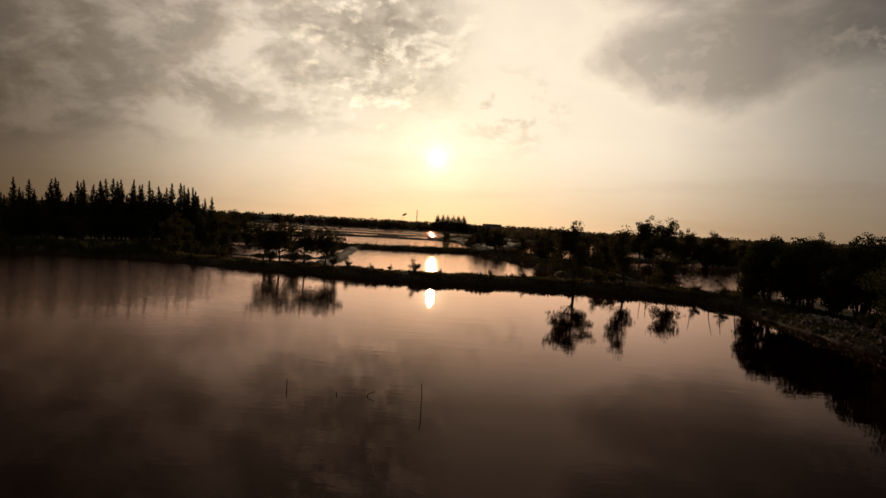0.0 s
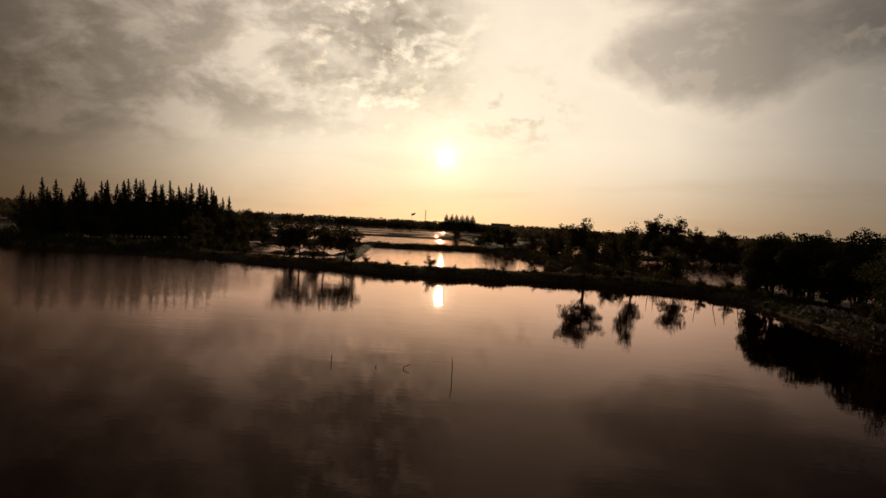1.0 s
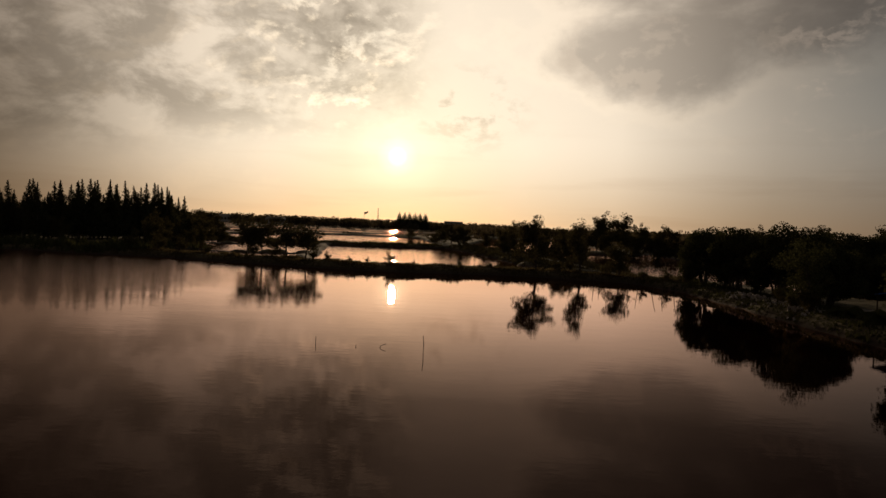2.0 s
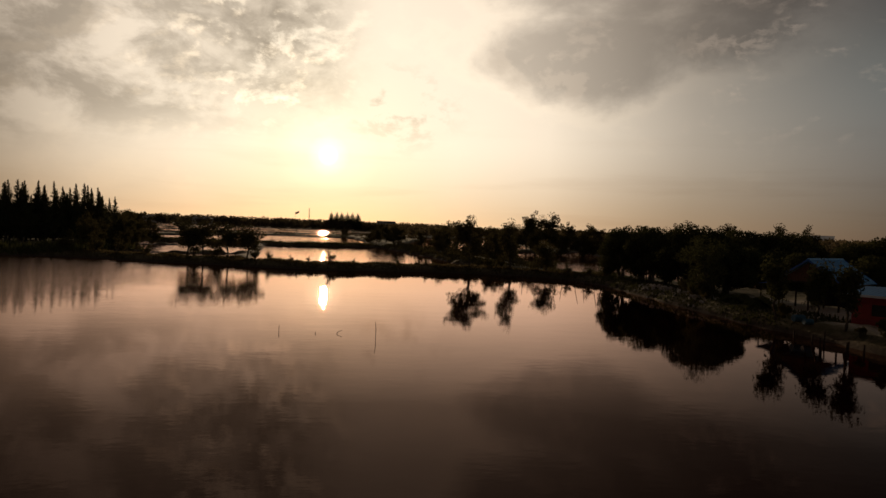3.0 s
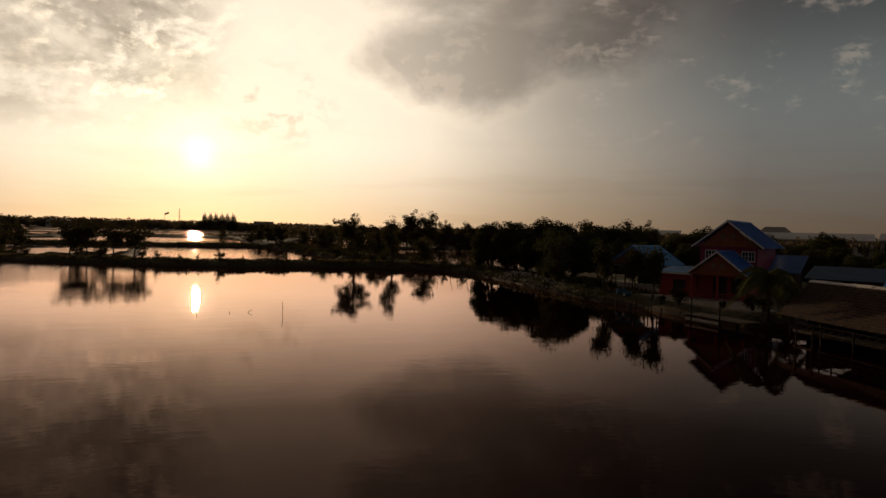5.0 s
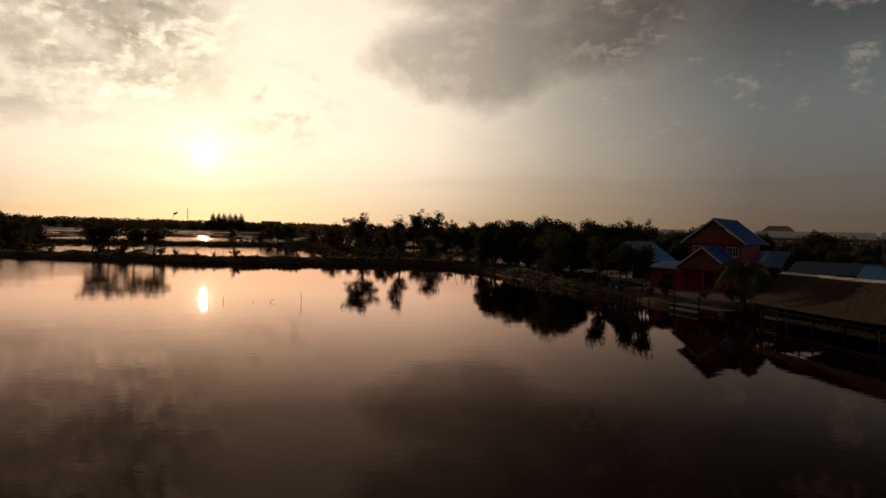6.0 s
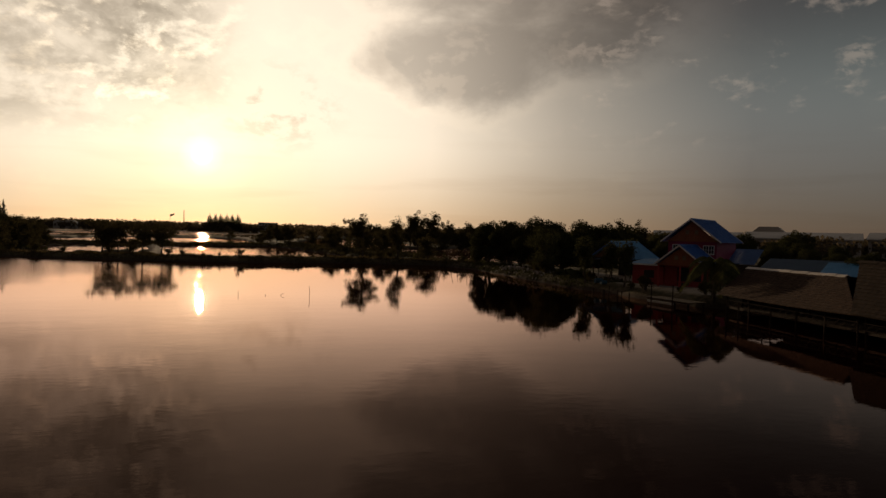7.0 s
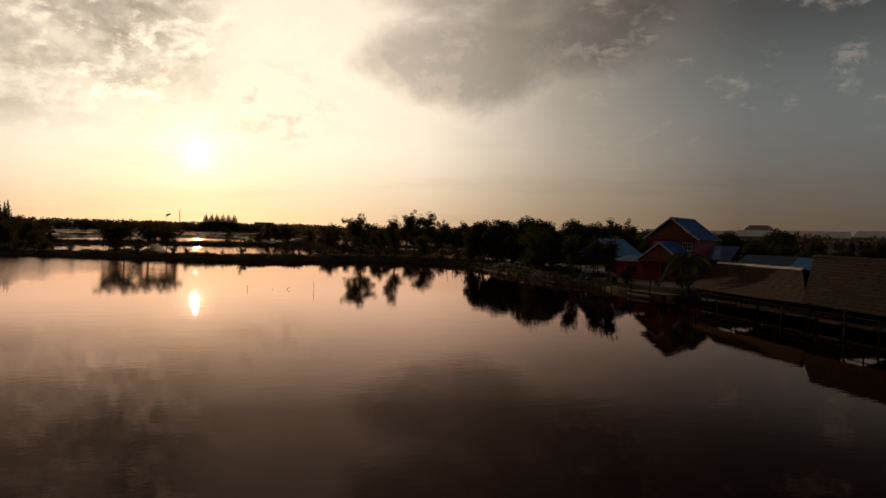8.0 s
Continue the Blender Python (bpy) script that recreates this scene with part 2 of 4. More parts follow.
def ground_material():
    """Dry grass on mud banks, with paler sand in the yard and on the paths."""
    m = bpy.data.materials.new("pond banks")
    m.use_nodes = True
    k = Nodes(m.node_tree)
    place = k.add("ShaderNodeTexCoord").outputs["Object"]
    x, y, z = k.add("ShaderNodeSeparateXYZ", Vector=place).outputs
    coarse, grain = k.noise(place, 0.12, 5.0), k.noise(place, 2.2, 6.0, 0.65)
    grass = k.mix(k.step(coarse, 0.35, 0.65), (0.050, 0.044, 0.020), (0.10, 0.082, 0.040))
    grass = k.mix(k.step(grain, 0.40, 0.66), grass, (0.13, 0.098, 0.058))
    mud = k.mix(grain, (0.035, 0.024, 0.016), (0.085, 0.060, 0.040))
    col = k.mix(k.step(k.math("ADD", z, k.math("MULTIPLY", grain, 0.3)), 0.35, 0.75), mud, grass)
    sand = k.tree.nodes.new("ShaderNodeVertexColor")
    sand.layer_name = "sand"
    dirt = k.mix(k.step(grain, 0.3, 0.7), (0.30, 0.235, 0.175), (0.46, 0.375, 0.29))
    col = k.mix(k.math("MULTIPLY", sand.outputs[0], k.step(k.math("ADD", coarse, k.math("MULTIPLY", grain, 0.6)), 0.30, 0.68)), col, dirt)
    b = k.add("ShaderNodeBump", Strength=0.8, Distance=0.15, Height=grain).outputs[0]
    s = k.add("ShaderNodeBsdfPrincipled", Base_Color=col, Roughness=0.95, Normal=b)
    s.inputs["Specular IOR Level"].default_value = 0.1
    k.tree.links.new(s.outputs[0], k.tree.nodes.new("ShaderNodeOutputMaterial").inputs[0])
    return m


M_WATER, M_GROUND = water_material(), ground_material()
M_LEAF = leaf_material("broad leaves", (0.046, 0.039, 0.018), (0.105, 0.086, 0.038), 0.30)
M_LEAF_DENSE = leaf_material("thick dark leaves", (0.036, 0.038, 0.016), (0.085, 0.082, 0.036), 0.28)
# the far leaves are paler and browner: distance haze put into their colour
M_LEAF_FAR = leaf_material("far foliage paled for haze", (0.085, 0.066, 0.040), (0.15, 0.115, 0.068), 0.40)
M_NEEDLE = leaf_material("casuarina needles", (0.036, 0.036, 0.020), (0.080, 0.076, 0.040), 0.25)
M_PALM = leaf_material("palm leaves", (0.050, 0.055, 0.020), (0.12, 0.115, 0.045), 0.35)
M_REED = leaf_material("dry reeds", (0.060, 0.046, 0.023), (0.14, 0.105, 0.053), 0.4)
M_BARK = material("bark", (0.045, 0.034, 0.026), (0.12, 0.095, 0.07), 0.9, 3.0, 0.6, spec=0.1)


# ---- mesh helpers ----
def mesh_object(name, verts, faces, mat, parent=None, smooth=False):
    me = bpy.data.meshes.new(name)
    me.from_pydata(verts, [], faces)
    me.materials.append(mat)
    if smooth:
        me.polygons.foreach_set("use_smooth", [True] * len(me.polygons))
    me.update()
    ob = new(name, me)
    if parent:
        ob.parent = parent
    return ob


def part(name, bm, mat, parent, label=""):
    """One mesh object under a thing or a part."""
    me = bpy.data.meshes.new(name)
    bm.to_mesh(me)
    bm.free()
    me.materials.append(mat)
    ob = new(name, me)
    ob.parent = parent
    return tagged(ob, label)


def thing(name, x, y, z, turn, label, category, group=""):
    """An Empty at the base of a thing."""
    ob = new(name)
    ob.empty_display_size = 0.3
    ob.matrix_basis = pose(x, y, z, 0, 0, turn)
    return tagged(ob, label, category, group)


def box(bm, x0, y0, z0, x1, y1, z1, bevel=0.0):
    made = bmesh.ops.create_cube(bm, size=1.0)["verts"]
    bmesh.ops.scale(bm, verts=made, vec=(x1 - x0, y1 - y0, z1 - z0))
    bmesh.ops.translate(bm, verts=made, vec=((x0 + x1) / 2, (y0 + y1) / 2, (z0 + z1) / 2))
    if bevel:
        edges = list({e for v in made for e in v.link_edges})
        bmesh.ops.bevel(bm, geom=edges, offset=bevel, segments=1, affect="EDGES")
    return bm


def boxes(*rows, bevel=0.0):
    bm = bmesh.new()
    for r in rows:
        box(bm, *r, bevel=bevel)
    return bm


def beam(bm, a, b, r0, r1=None, sides=6):
    """A tapered round stick from a to b."""
    a, b = Vector(a), Vector(b)
    r1 = r0 if r1 is None else r1
    turn = (b - a).to_track_quat("Z", "Y")
    rings = []
    for c, r in ((a, r0), (b, r1)):
        rings.append([bm.verts.new(c + turn @ Vector((r * math.cos(2 * math.pi * i / sides), r * math.sin(2 * math.pi * i / sides), 0))) for i in range(sides)])
    for i in range(sides):
        j = (i + 1) % sides
        bm.faces.new((rings[0][i], rings[0][j], rings[1][j], rings[1][i]))
    bm.faces.new(rings[0][::-1])
    bm.faces.new(rings[1])
    return bm


def sticks(*rows):
    bm = bmesh.new()
    for r in rows:
        beam(bm, *r)
    return bm


def prism(bm, outline, y0, y1):
    """An outline in x and z, pulled from y0 to y1."""
    front = [bm.verts.new((x, y0, z)) for x, z in outline]
    back = [bm.verts.new((x, y1, z)) for x, z in outline]
    n = len(outline)
    bm.faces.new(front)
    bm.faces.new(back[::-1])
    for i in range(n):
        j = (i + 1) % n
        bm.faces.new((front[j], front[i], back[i], back[j]))
    return bm


# ---- ground and water ----
def away(px, py, line):
    """The distance of points from a broken line."""
    best = np.full(px.shape, 1e9)
    for (ax, ay), (bx, by) in zip(line, line[1:]):
        dx, dy = bx - ax, by - ay
        s = np.clip(((px - ax) * dx + (py - ay) * dy) / (dx * dx + dy * dy + 1e-9), 0, 1)
        best = np.minimum(best, np.hypot(px - ax - s * dx, py - ay - s * dy))
    return best


def inside(px, py, loop):
    """The distance from a closed outline, positive inside."""
    hit = np.zeros(px.shape, bool)
    for (ax, ay), (bx, by) in zip(loop, loop[1:] + loop[:1]):
        cross = (ay > py) != (by > py)
        hit ^= cross & (px < (bx - ax) * (py - ay) / (by - ay if by != ay else 1e-9) + ax)
    d = away(px, py, loop + loop[:1])
    return np.where(hit, d, -d)


def ripple_noise(px, py, size):
    return (np.sin(px / size * 1.7 + 1.3 * np.sin(py / size * 1.1)) + np.sin(py / size * 2.1 + 1.7 * np.sin(px / size * 0.9 + 2.0)) + np.sin((px + py) / size * 3.3 + 0.7)) / 3


BANK = [(-320, 149), (-110, 129), (-75, 126), (-50, 118.8), (-28, 111.7), (-10, 106.7), (0, 105.2), (12, 107.2), (24, 108.2), (36, 105), (46, 97)]
EAST = [(38, 97), (40.5, 86), (40, 66), (39.5, 50), (40.5, 42), (41.2, 34), (42.0, 27), (45.5, 23), (46, 5), (46, -30), (48, -120), (900, -300), (900, 700), (120, 420), (88, 225), (60, 135), (46, 108)]
EAST_POND = [(47.5, 116), (53, 96), (57, 82), (66, 74), (84, 84), (98, 104), (96, 150), (88, 210), (55, 224), (49, 168)]
LANDS = [  # outlines of the land behind the first bank
    [(29, 111), (22, 165), (12, 222), (6, 246), (20, 250), (30, 214), (39, 176), (42, 140), (42, 108)],
    [(-900, 140), (-110, 124), (-75, 115), (-46, 112), (-42, 122), (-47, 140), (-60, 165), (-72, 205), (-78, 262), (-96, 318), (-150, 330), (-900, 380)],
    [(8, 236), (3, 330), (-5, 400), (-30, 492), (-6, 560), (40, 430), (22, 300), (18, 240)],
    [(57, 236), (74, 226), (120, 320), (320, 560), (500, 700), (150, 640), (100, 420), (84, 300)],
]
STRIPS = [  # centre line and half width of the dikes
    (BANK, 4.5), ([(-16, 112), (-20, 150), (-28, 208)], 2.0), ([(-72, 214), (-28, 213), (-8, 226), (7, 236)], 6.0),
    ([(-46, 140), (-30, 141), (-19, 147)], 1.8), ([(-60, 180), (-42, 190), (-26, 196)], 1.2), ([(-120, 250), (-88, 330), (-80, 445)], 7.0),
    ([(-400, 380), (-150, 392), (-82, 405), (-20, 420), (4, 398)], 3.6), ([(-420, 512), (-150, 530), (-40, 552), (20, 560)], 4.5), ([(-520, 700), (-150, 722), (40, 716)], 6.0),
    ([(-640, 940), (-150, 960), (60, 930)], 8.0), ([(-210, 400), (-196, 560), (-230, 960)], 3.5), ([(-62, 410), (-40, 560)], 3.0),
]
FAR_PONDS = [[(96, 500), (128, 520), (170, 800), (130, 780)]]
YARD = [(42.8, 41), (43.8, 29.5), (47, 27.5), (56, 31), (60, 46), (58, 62), (50, 66), (45, 56)]


def land_height(px, py):
    wob = 1.1 * ripple_noise(px, py, 5.0) + 0.5 * ripple_noise(px + 9, py - 4, 1.7)
    sd = np.full(px.shape, -60.0)
    for line, half in STRIPS:
        sd = np.maximum(sd, half - away(px, py, line) + 0.7 * wob)
    for loop in LANDS:
        sd = np.maximum(sd, inside(px, py, loop) + wob)
    sd = np.maximum(sd, np.minimum(inside(px, py, EAST) + 0.35 * wob, -inside(px, py, EAST_POND) + wob))
    # the open ponds run far out to the south-west; elsewhere the land closes in sooner
    ponds = np.clip((px + 0.48 * py) / 60, 0, 1) * np.clip((38 - px) / 30, 0, 1)
    far = py - 560 - 800 * ponds + 25 * ripple_noise(px, py, 160.0)
    for loop in FAR_PONDS:
        far = np.minimum(far, -inside(px, py, loop) + 3 * wob)
    sd = np.maximum(sd, far)
    sd = np.maximum(sd, np.maximum(np.abs(px) - 700, -py - 200))
    s = np.clip((sd + 1.2) / 3.4, 0, 1)
    bumps = 0.16 * ripple_noise(px, py, 2.6) + 0.10 * ripple_noise(px + 3, py + 8, 0.9)
    return -0.9 + 1.85 * s * s * (3 - 2 * s) + bumps * (s > 0.5) * np.clip(sd / 3, 0, 1)


def spread(dense, low, high, reach):
    """Coordinates, close together in the given stretches and ever wider apart beyond them."""
    out = []
    for a, b, step in dense:
        out += list(np.arange(a, b, step))
    out = [v for v in sorted(set(out)) if low <= v <= high]
    up, d = [out[-1]], 6.0
    while up[-1] < reach:
        up.append(up[-1] + d)
        d *= 1.16
    down, d = [out[0]], 6.0
    while down[-1] > -reach:
        down.append(down[-1] - d)
        d *= 1.16
    return np.array(down[:0:-1] + out + up[1:])


def build_ground():
    xs = spread([(-240, -130, 6.0), (-130, -60, 2.0), (-60, 62, 0.9), (62, 130, 2.0)], -240, 130, 4600)
    ys = spread([(-40, 20, 1.6), (20, 122, 0.8), (122, 260, 1.8), (260, 440, 3.0), (440, 760, 5.0), (760, 1420, 12.0)], -40, 1420, 4600)
    gx, gy = np.meshgrid(xs, ys)
    gz = land_height(gx, gy)
    n, m = len(xs), len(ys)
    verts = np.stack([gx.ravel(), gy.ravel(), gz.ravel()], 1)
    i = (np.arange(m - 1)[:, None] * n + np.arange(n - 1)[None, :]).ravel()
    faces = np.stack([i, i + 1, i + n + 1, i + n], 1)
    ob = mesh_object("ground", verts.tolist(), faces.tolist(), M_GROUND, smooth=True)
    sand = np.clip((inside(gx, gy, YARD) + 0.4) / 2.4, 0, 1)
    sand = np.maximum(sand, np.clip((2.2 - away(gx, gy, STRIPS[1][0])) / 1.2, 0, 1) * 0.55)
    sand = np.maximum(sand, np.clip((3.5 - away(gx, gy, [(-60, 124), (-48, 121)])) / 2, 0, 1) * 0.7)
    layer = ob.data.color_attributes.new("sand", "FLOAT_COLOR", "POINT")
    flat = np.repeat(sand.ravel()[:, None], 4, 1)
    layer.data.foreach_set("color", flat.ravel())
    tagged(ob, "low grassy mud banks and dikes round the ponds", "ground", kind="structure")
    wv = [(-900, -420, 0), (900, -420, 0), (900, 1600, 0), (-900, 1600, 0)]
    water = mesh_object("water", wv, [(0, 1, 2, 3)], M_WATER)
    tagged(water, "still brown pond water mirroring the evening sky", "water", kind="structure")


build_ground()


def ground_at(x, y):
    return float(land_height(np.array([float(x)]), np.array([float(y)]))[0])


# ---- plants ----
class Mesh:
    """Gathers vertices and faces."""

    def __init__(self):
        self.v, self.f = [], []

    def tube(self, pts, radii, sides=6):
        rings = []
        for i, (p, r) in enumerate(zip(pts, radii)):
            d = (Vector(pts[min(i + 1, len(pts) - 1)]) - Vector(pts[max(i - 1, 0)])).normalized()
            q = d.to_track_quat("Z", "Y")
            base = len(self.v)
            for k in range(sides):
                a = 2 * math.pi * k / sides
                self.v.append(tuple(Vector(p) + q @ Vector((r * math.cos(a), r * math.sin(a), 0))))
            rings.append(base)
        for a, b in zip(rings, rings[1:]):
            for k in range(sides):
                j = (k + 1) % sides
                self.f.append((a + k, a + j, b + j, b + k))

    def leaves(self, rng, centres, length, width, droop=None):
        """Small pointed leaves, one or more for each centre."""
        n = len(centres)
        a = rng.normal(size=(n, 3))
        if droop is not None:
            a = a * 0.45 + droop
        a /= np.linalg.norm(a, axis=1)[:, None] + 1e-9
        b = np.cross(a, rng.normal(size=(n, 3)))
        b /= np.linalg.norm(b, axis=1)[:, None] + 1e-9
        ln = length * rng.uniform(0.6, 1.3, (n, 1))
        wd = width * rng.uniform(0.6, 1.3, (n, 1))
        base = len(self.v)
        quad = np.stack([centres - a * ln / 2, centres + b * wd / 2, centres + a * ln / 2, centres - b * wd / 2], 1)
        self.v += [tuple(p) for p in quad.reshape(-1, 3).tolist()]
        self.f += [(base + 4 * i, base + 4 * i + 1, base + 4 * i + 2, base + 4 * i + 3) for i in range(n)]

    def make(self, name, mat, parent, smooth=False):
        return mesh_object(name, self.v, self.f, mat, parent, smooth)


def broad_tree(name, seed, height, spread_r, bole, leaves, clump, label, mat=None, leaf=0.34, stems=1, category="tree", group=""):
    """A tree with a forked trunk, limbs, and a crown of leaf clumps with gaps between them."""
    rng = np.random.default_rng(seed)
    root = thing(name, 0, 0, 0, 0, label, category, group)
    wood, crown = Mesh(), Mesh()
    tips = []
    for s in range(stems):
        lean = rng.normal(0, 0.05 + 0.07 * (stems > 1), 2)
        foot = rng.normal(0, 0.25 * (stems > 1), 2)
        top = np.array([foot[0] + lean[0] * height, foot[1] + lean[1] * height, height * 0.72])
        pts = [np.array([foot[0], foot[1], -0.4])]
        for i in range(1, 6):
            f = i / 5
            pts.append(np.array([foot[0] + lean[0] * height * f + rng.normal(0, 0.07), foot[1] + lean[1] * height * f + rng.normal(0, 0.07), -0.4 + (top[2] + 0.4) * f]))
        r0 = 0.028 * height / math.sqrt(stems)
        wood.tube([tuple(p) for p in pts], [r0 * (1 - 0.75 * i / 5) for i in range(6)], 7)
        n_limb = max(6, int(20 / stems))
        for b in range(n_limb):
            f = rng.uniform(bole, 0.98)
            k = f * 5
            i = min(int(k), 4)
            start = pts[i] + (pts[i + 1] - pts[i]) * (k - i)
            a = rng.uniform(0, 2 * math.pi)
            ring = math.sin(math.pi * min(1.0, 0.25 + 0.75 * (1 - abs(f - 0.6))))
            reach = spread_r * rng.uniform(0.55, 1.0) * (0.55 + 0.45 * ring)
            rise = height * rng.uniform(0.05, 0.30)
            end = start + np.array([math.cos(a) * reach, math.sin(a) * reach, rise])
            end[2] = min(end[2], height * 0.97)
            mid = (start + end) / 2 + np.array([0, 0, 0.12 * reach]) + rng.normal(0, 0.1, 3)
            wood.tube([tuple(start), tuple(mid), tuple(end)], [r0 * 0.42, r0 * 0.28, r0 * 0.1], 5)
            tips += [end, mid + (end - mid) * 0.5, mid]
        tips += [top, top + np.array([0, 0, height * 0.14]), top + np.array([0, 0, height * 0.22])]
    tips = np.array(tips)
    per = max(8, int(leaves / len(tips)))
    for tip in tips:
        for _ in range(2):
            c = tip + rng.normal(0, 0.35 * clump, 3)
            size = clump * rng.uniform(0.55, 1.15)
            p = rng.normal(size=(per // 2, 3))
            p *= (rng.uniform(0.25, 1.0, (len(p), 1)) ** 0.5) / (np.linalg.norm(p, axis=1)[:, None] + 1e-9)
            crown.leaves(rng, c + p * np.array([size, size, size * 0.72]), leaf, leaf * 0.6)
    wood.make("trunk", M_BARK, root, True)
    crown.make("crown", mat or M_LEAF, root)
    return root


def dome_tree(name, seed, height, spread_r, label, group, mat):
    """A close-leaved tree: a few short stems under a crown of rounded heads."""
    rng = np.random.default_rng(seed)
    root = thing(name, 0, 0, 0, 0, label, "tree", group)
    wood, crown = Mesh(), Mesh()
    heads = [(np.array([0.0, 0.0, height * 0.74]), spread_r * 0.70)]
    n = 12
    for i in range(n):
        a = 2 * math.pi * (i + rng.uniform(-0.3, 0.3)) * 0.382
        r = spread_r * rng.uniform(0.45, 0.75)
        heads.append((np.array([math.cos(a) * r, math.sin(a) * r, height * rng.uniform(0.26, 0.76)]), spread_r * rng.uniform(0.34, 0.52)))
    for c, size in heads:
        foot = rng.normal(0, 0.35, 2)
        wood.tube([(foot[0], foot[1], -0.4), (foot[0] * 0.6 + c[0] * 0.3, foot[1] * 0.6 + c[1] * 0.3, height * 0.28), tuple(c)], [0.11, 0.085, 0.03], 5)
        k = int(520 * size * size)
        p = rng.normal(size=(k, 3))
        p /= np.linalg.norm(p, axis=1)[:, None] + 1e-9
        # knobbly surface: each direction bulges by its own waves
        q = p @ rng.normal(0, 2.6, (3, 3)) + rng.uniform(0, 6, 3)
        bulge = 1 + 0.09 * (np.sin(q[:, :1]) + np.sin(q[:, 1:2] * 1.7) + 0.6 * np.sin(q[:, 2:] * 2.9))
        p *= bulge * rng.uniform(0.2, 1.0, (k, 1)) ** 0.45
        crown.leaves(rng, c + p * np.array([size, size, size * 0.92]), 0.28, 0.20)
    wood.make("trunk", M_BARK, root, True)
    crown.make("crown", mat, root)
    return root


def casuarina(name, seed, height, width, label, group):
    """A tall feathery conifer-like tree, narrow and pointed."""
    rng = np.random.default_rng(seed)
    root = thing(name, 0, 0, 0, 0, label, "tree", group)
    wood, crown = Mesh(), Mesh()
    bend = rng.normal(0, 0.25, 2)
    axis = lambda f: np.array([bend[0] * f * f, bend[1] * f * f, height * f])
    wood.tube([tuple(axis(f) - np.array([0, 0, 0.4 * (f == 0)])) for f in np.linspace(0, 1, 7)], [0.22 * (1 - 0.93 * f) for f in np.linspace(0, 1, 7)], 6)
    n = 150
    for i in range(n):
        f = 0.05 + 0.945 * (i / n) ** 0.78
        a = rng.uniform(0, 2 * math.pi)
        reach = 1.15 * width * (1.01 - f) ** 1.15 * rng.uniform(0.45, 1.15)
        start = axis(f)
        end = start + np.array([math.cos(a) * reach, math.sin(a) * reach, reach * rng.uniform(0.25, 0.75)])
        wood.tube([tuple(start), tuple(end)], [0.035, 0.01], 4)
        k = int(28 * (0.35 + 0.65 * (1.05 - f)))
        s = rng.uniform(0.15, 1.08, (k, 1))
        c = start + (end - start) * s + rng.normal(0, 0.03 + 0.11 * width * (1 - f), (k, 3))
        way = (end - start) / (np.linalg.norm(end - start) + 1e-9)
        crown.leaves(rng, c, 0.36 + 0.5 * (1 - f), 0.08 + 0.20 * (1 - f), way + np.array([0, 0, 0.35]))
    wood.make("trunk", M_BARK, root, True)
    crown.make("crown", M_NEEDLE, root)
    return root


def shrub(name, seed, height, width, count, label, group="", mat=None, leaf=0.22):
    rng = np.random.default_rng(seed)
    root = thing(name, 0, 0, 0, 0, label, "bush", group)
    wood, crown = Mesh(), Mesh()
    for b in range(7):
        a = rng.uniform(0, 2 * math.pi)
        end = np.array([math.cos(a) * width * rng.uniform(0.2, 0.8), math.sin(a) * width * rng.uniform(0.2, 0.8), height * rng.uniform(0.55, 1.0)])
        wood.tube([(0, 0, -0.3), tuple(end * np.array([0.4, 0.4, 0.55])), tuple(end)], [0.05, 0.035, 0.01], 4)
        for _ in range(3):
            c = end * rng.uniform(0.45, 1.0) + rng.normal(0, 0.12 * width, 3)
            size = width * rng.uniform(0.22, 0.42)
            p = rng.normal(size=(count // 21, 3))
            p *= (rng.uniform(0.2, 1.0, (len(p), 1)) ** 0.5) / (np.linalg.norm(p, axis=1)[:, None] + 1e-9)
            crown.leaves(rng, c + p * size, leaf, leaf * 0.55)
    wood.make("stem", M_BARK, root, True)
    crown.make("foliage", mat or M_LEAF, root)
    return root


def palm(name, seed, height, reach, label, fronds=15, group=""):
    rng = np.random.default_rng(seed)
    root = thing(name, 0, 0, 0, 0, label, "palm", group)
    wood = Mesh()
    lean = rng.normal(0, 0.12, 2)
    pts = [(lean[0] * f * f * height, lean[1] * f * f * height, height * f - 0.3 * (f == 0)) for f in np.linspace(0, 1, 7)]
    wood.tube(pts, [0.20, 0.15, 0.14, 0.13, 0.13, 0.12, 0.10], 8)
    wood.make("trunk", M_BARK, root, True)
    head = np.array(pts[-1])
    for i in range(fronds):
        a = 2 * math.pi * i / fronds + rng.normal(0, 0.15)
        up = rng.uniform(-0.15, 1.0)
        ln = reach * rng.uniform(0.8, 1.1)
        frond = Mesh()
        spine = []
        for f in np.linspace(0, 1, 8):
            out = ln * f
            spine.append(head + np.array([math.cos(a) * out * 0.9, math.sin(a) * out * 0.9, up * out - (0.75 + 0.35 * up) * ln * f * f]))
        frond.tube([tuple(p) for p in spine], [0.03 * (1 - 0.8 * f) for f in np.linspace(0, 1, 8)], 4)
        side = np.array([-math.sin(a), math.cos(a), 0])
        for f in np.linspace(0.10, 0.98, 36):
            k = f * 7
            j = min(int(k), 6)
            p = spine[j] + (spine[j + 1] - spine[j]) * (k - j)
            d = spine[j + 1] - spine[j]
            d /= np.linalg.norm(d)
            w = 0.30 * ln * math.sin(math.pi * min(0.97, 0.15 + 0.8 * f))
            for s in (-1, 1):
                tip = p + side * s * w * 0.8 + d * w * 0.5 - np.array([0, 0, 0.55 * w])
                b = len(frond.v)
                frond.v += [tuple(p - d * 0.06), tuple(p + d * 0.08), tuple(tip)]
                frond.f.append((b, b + 1, b + 2))
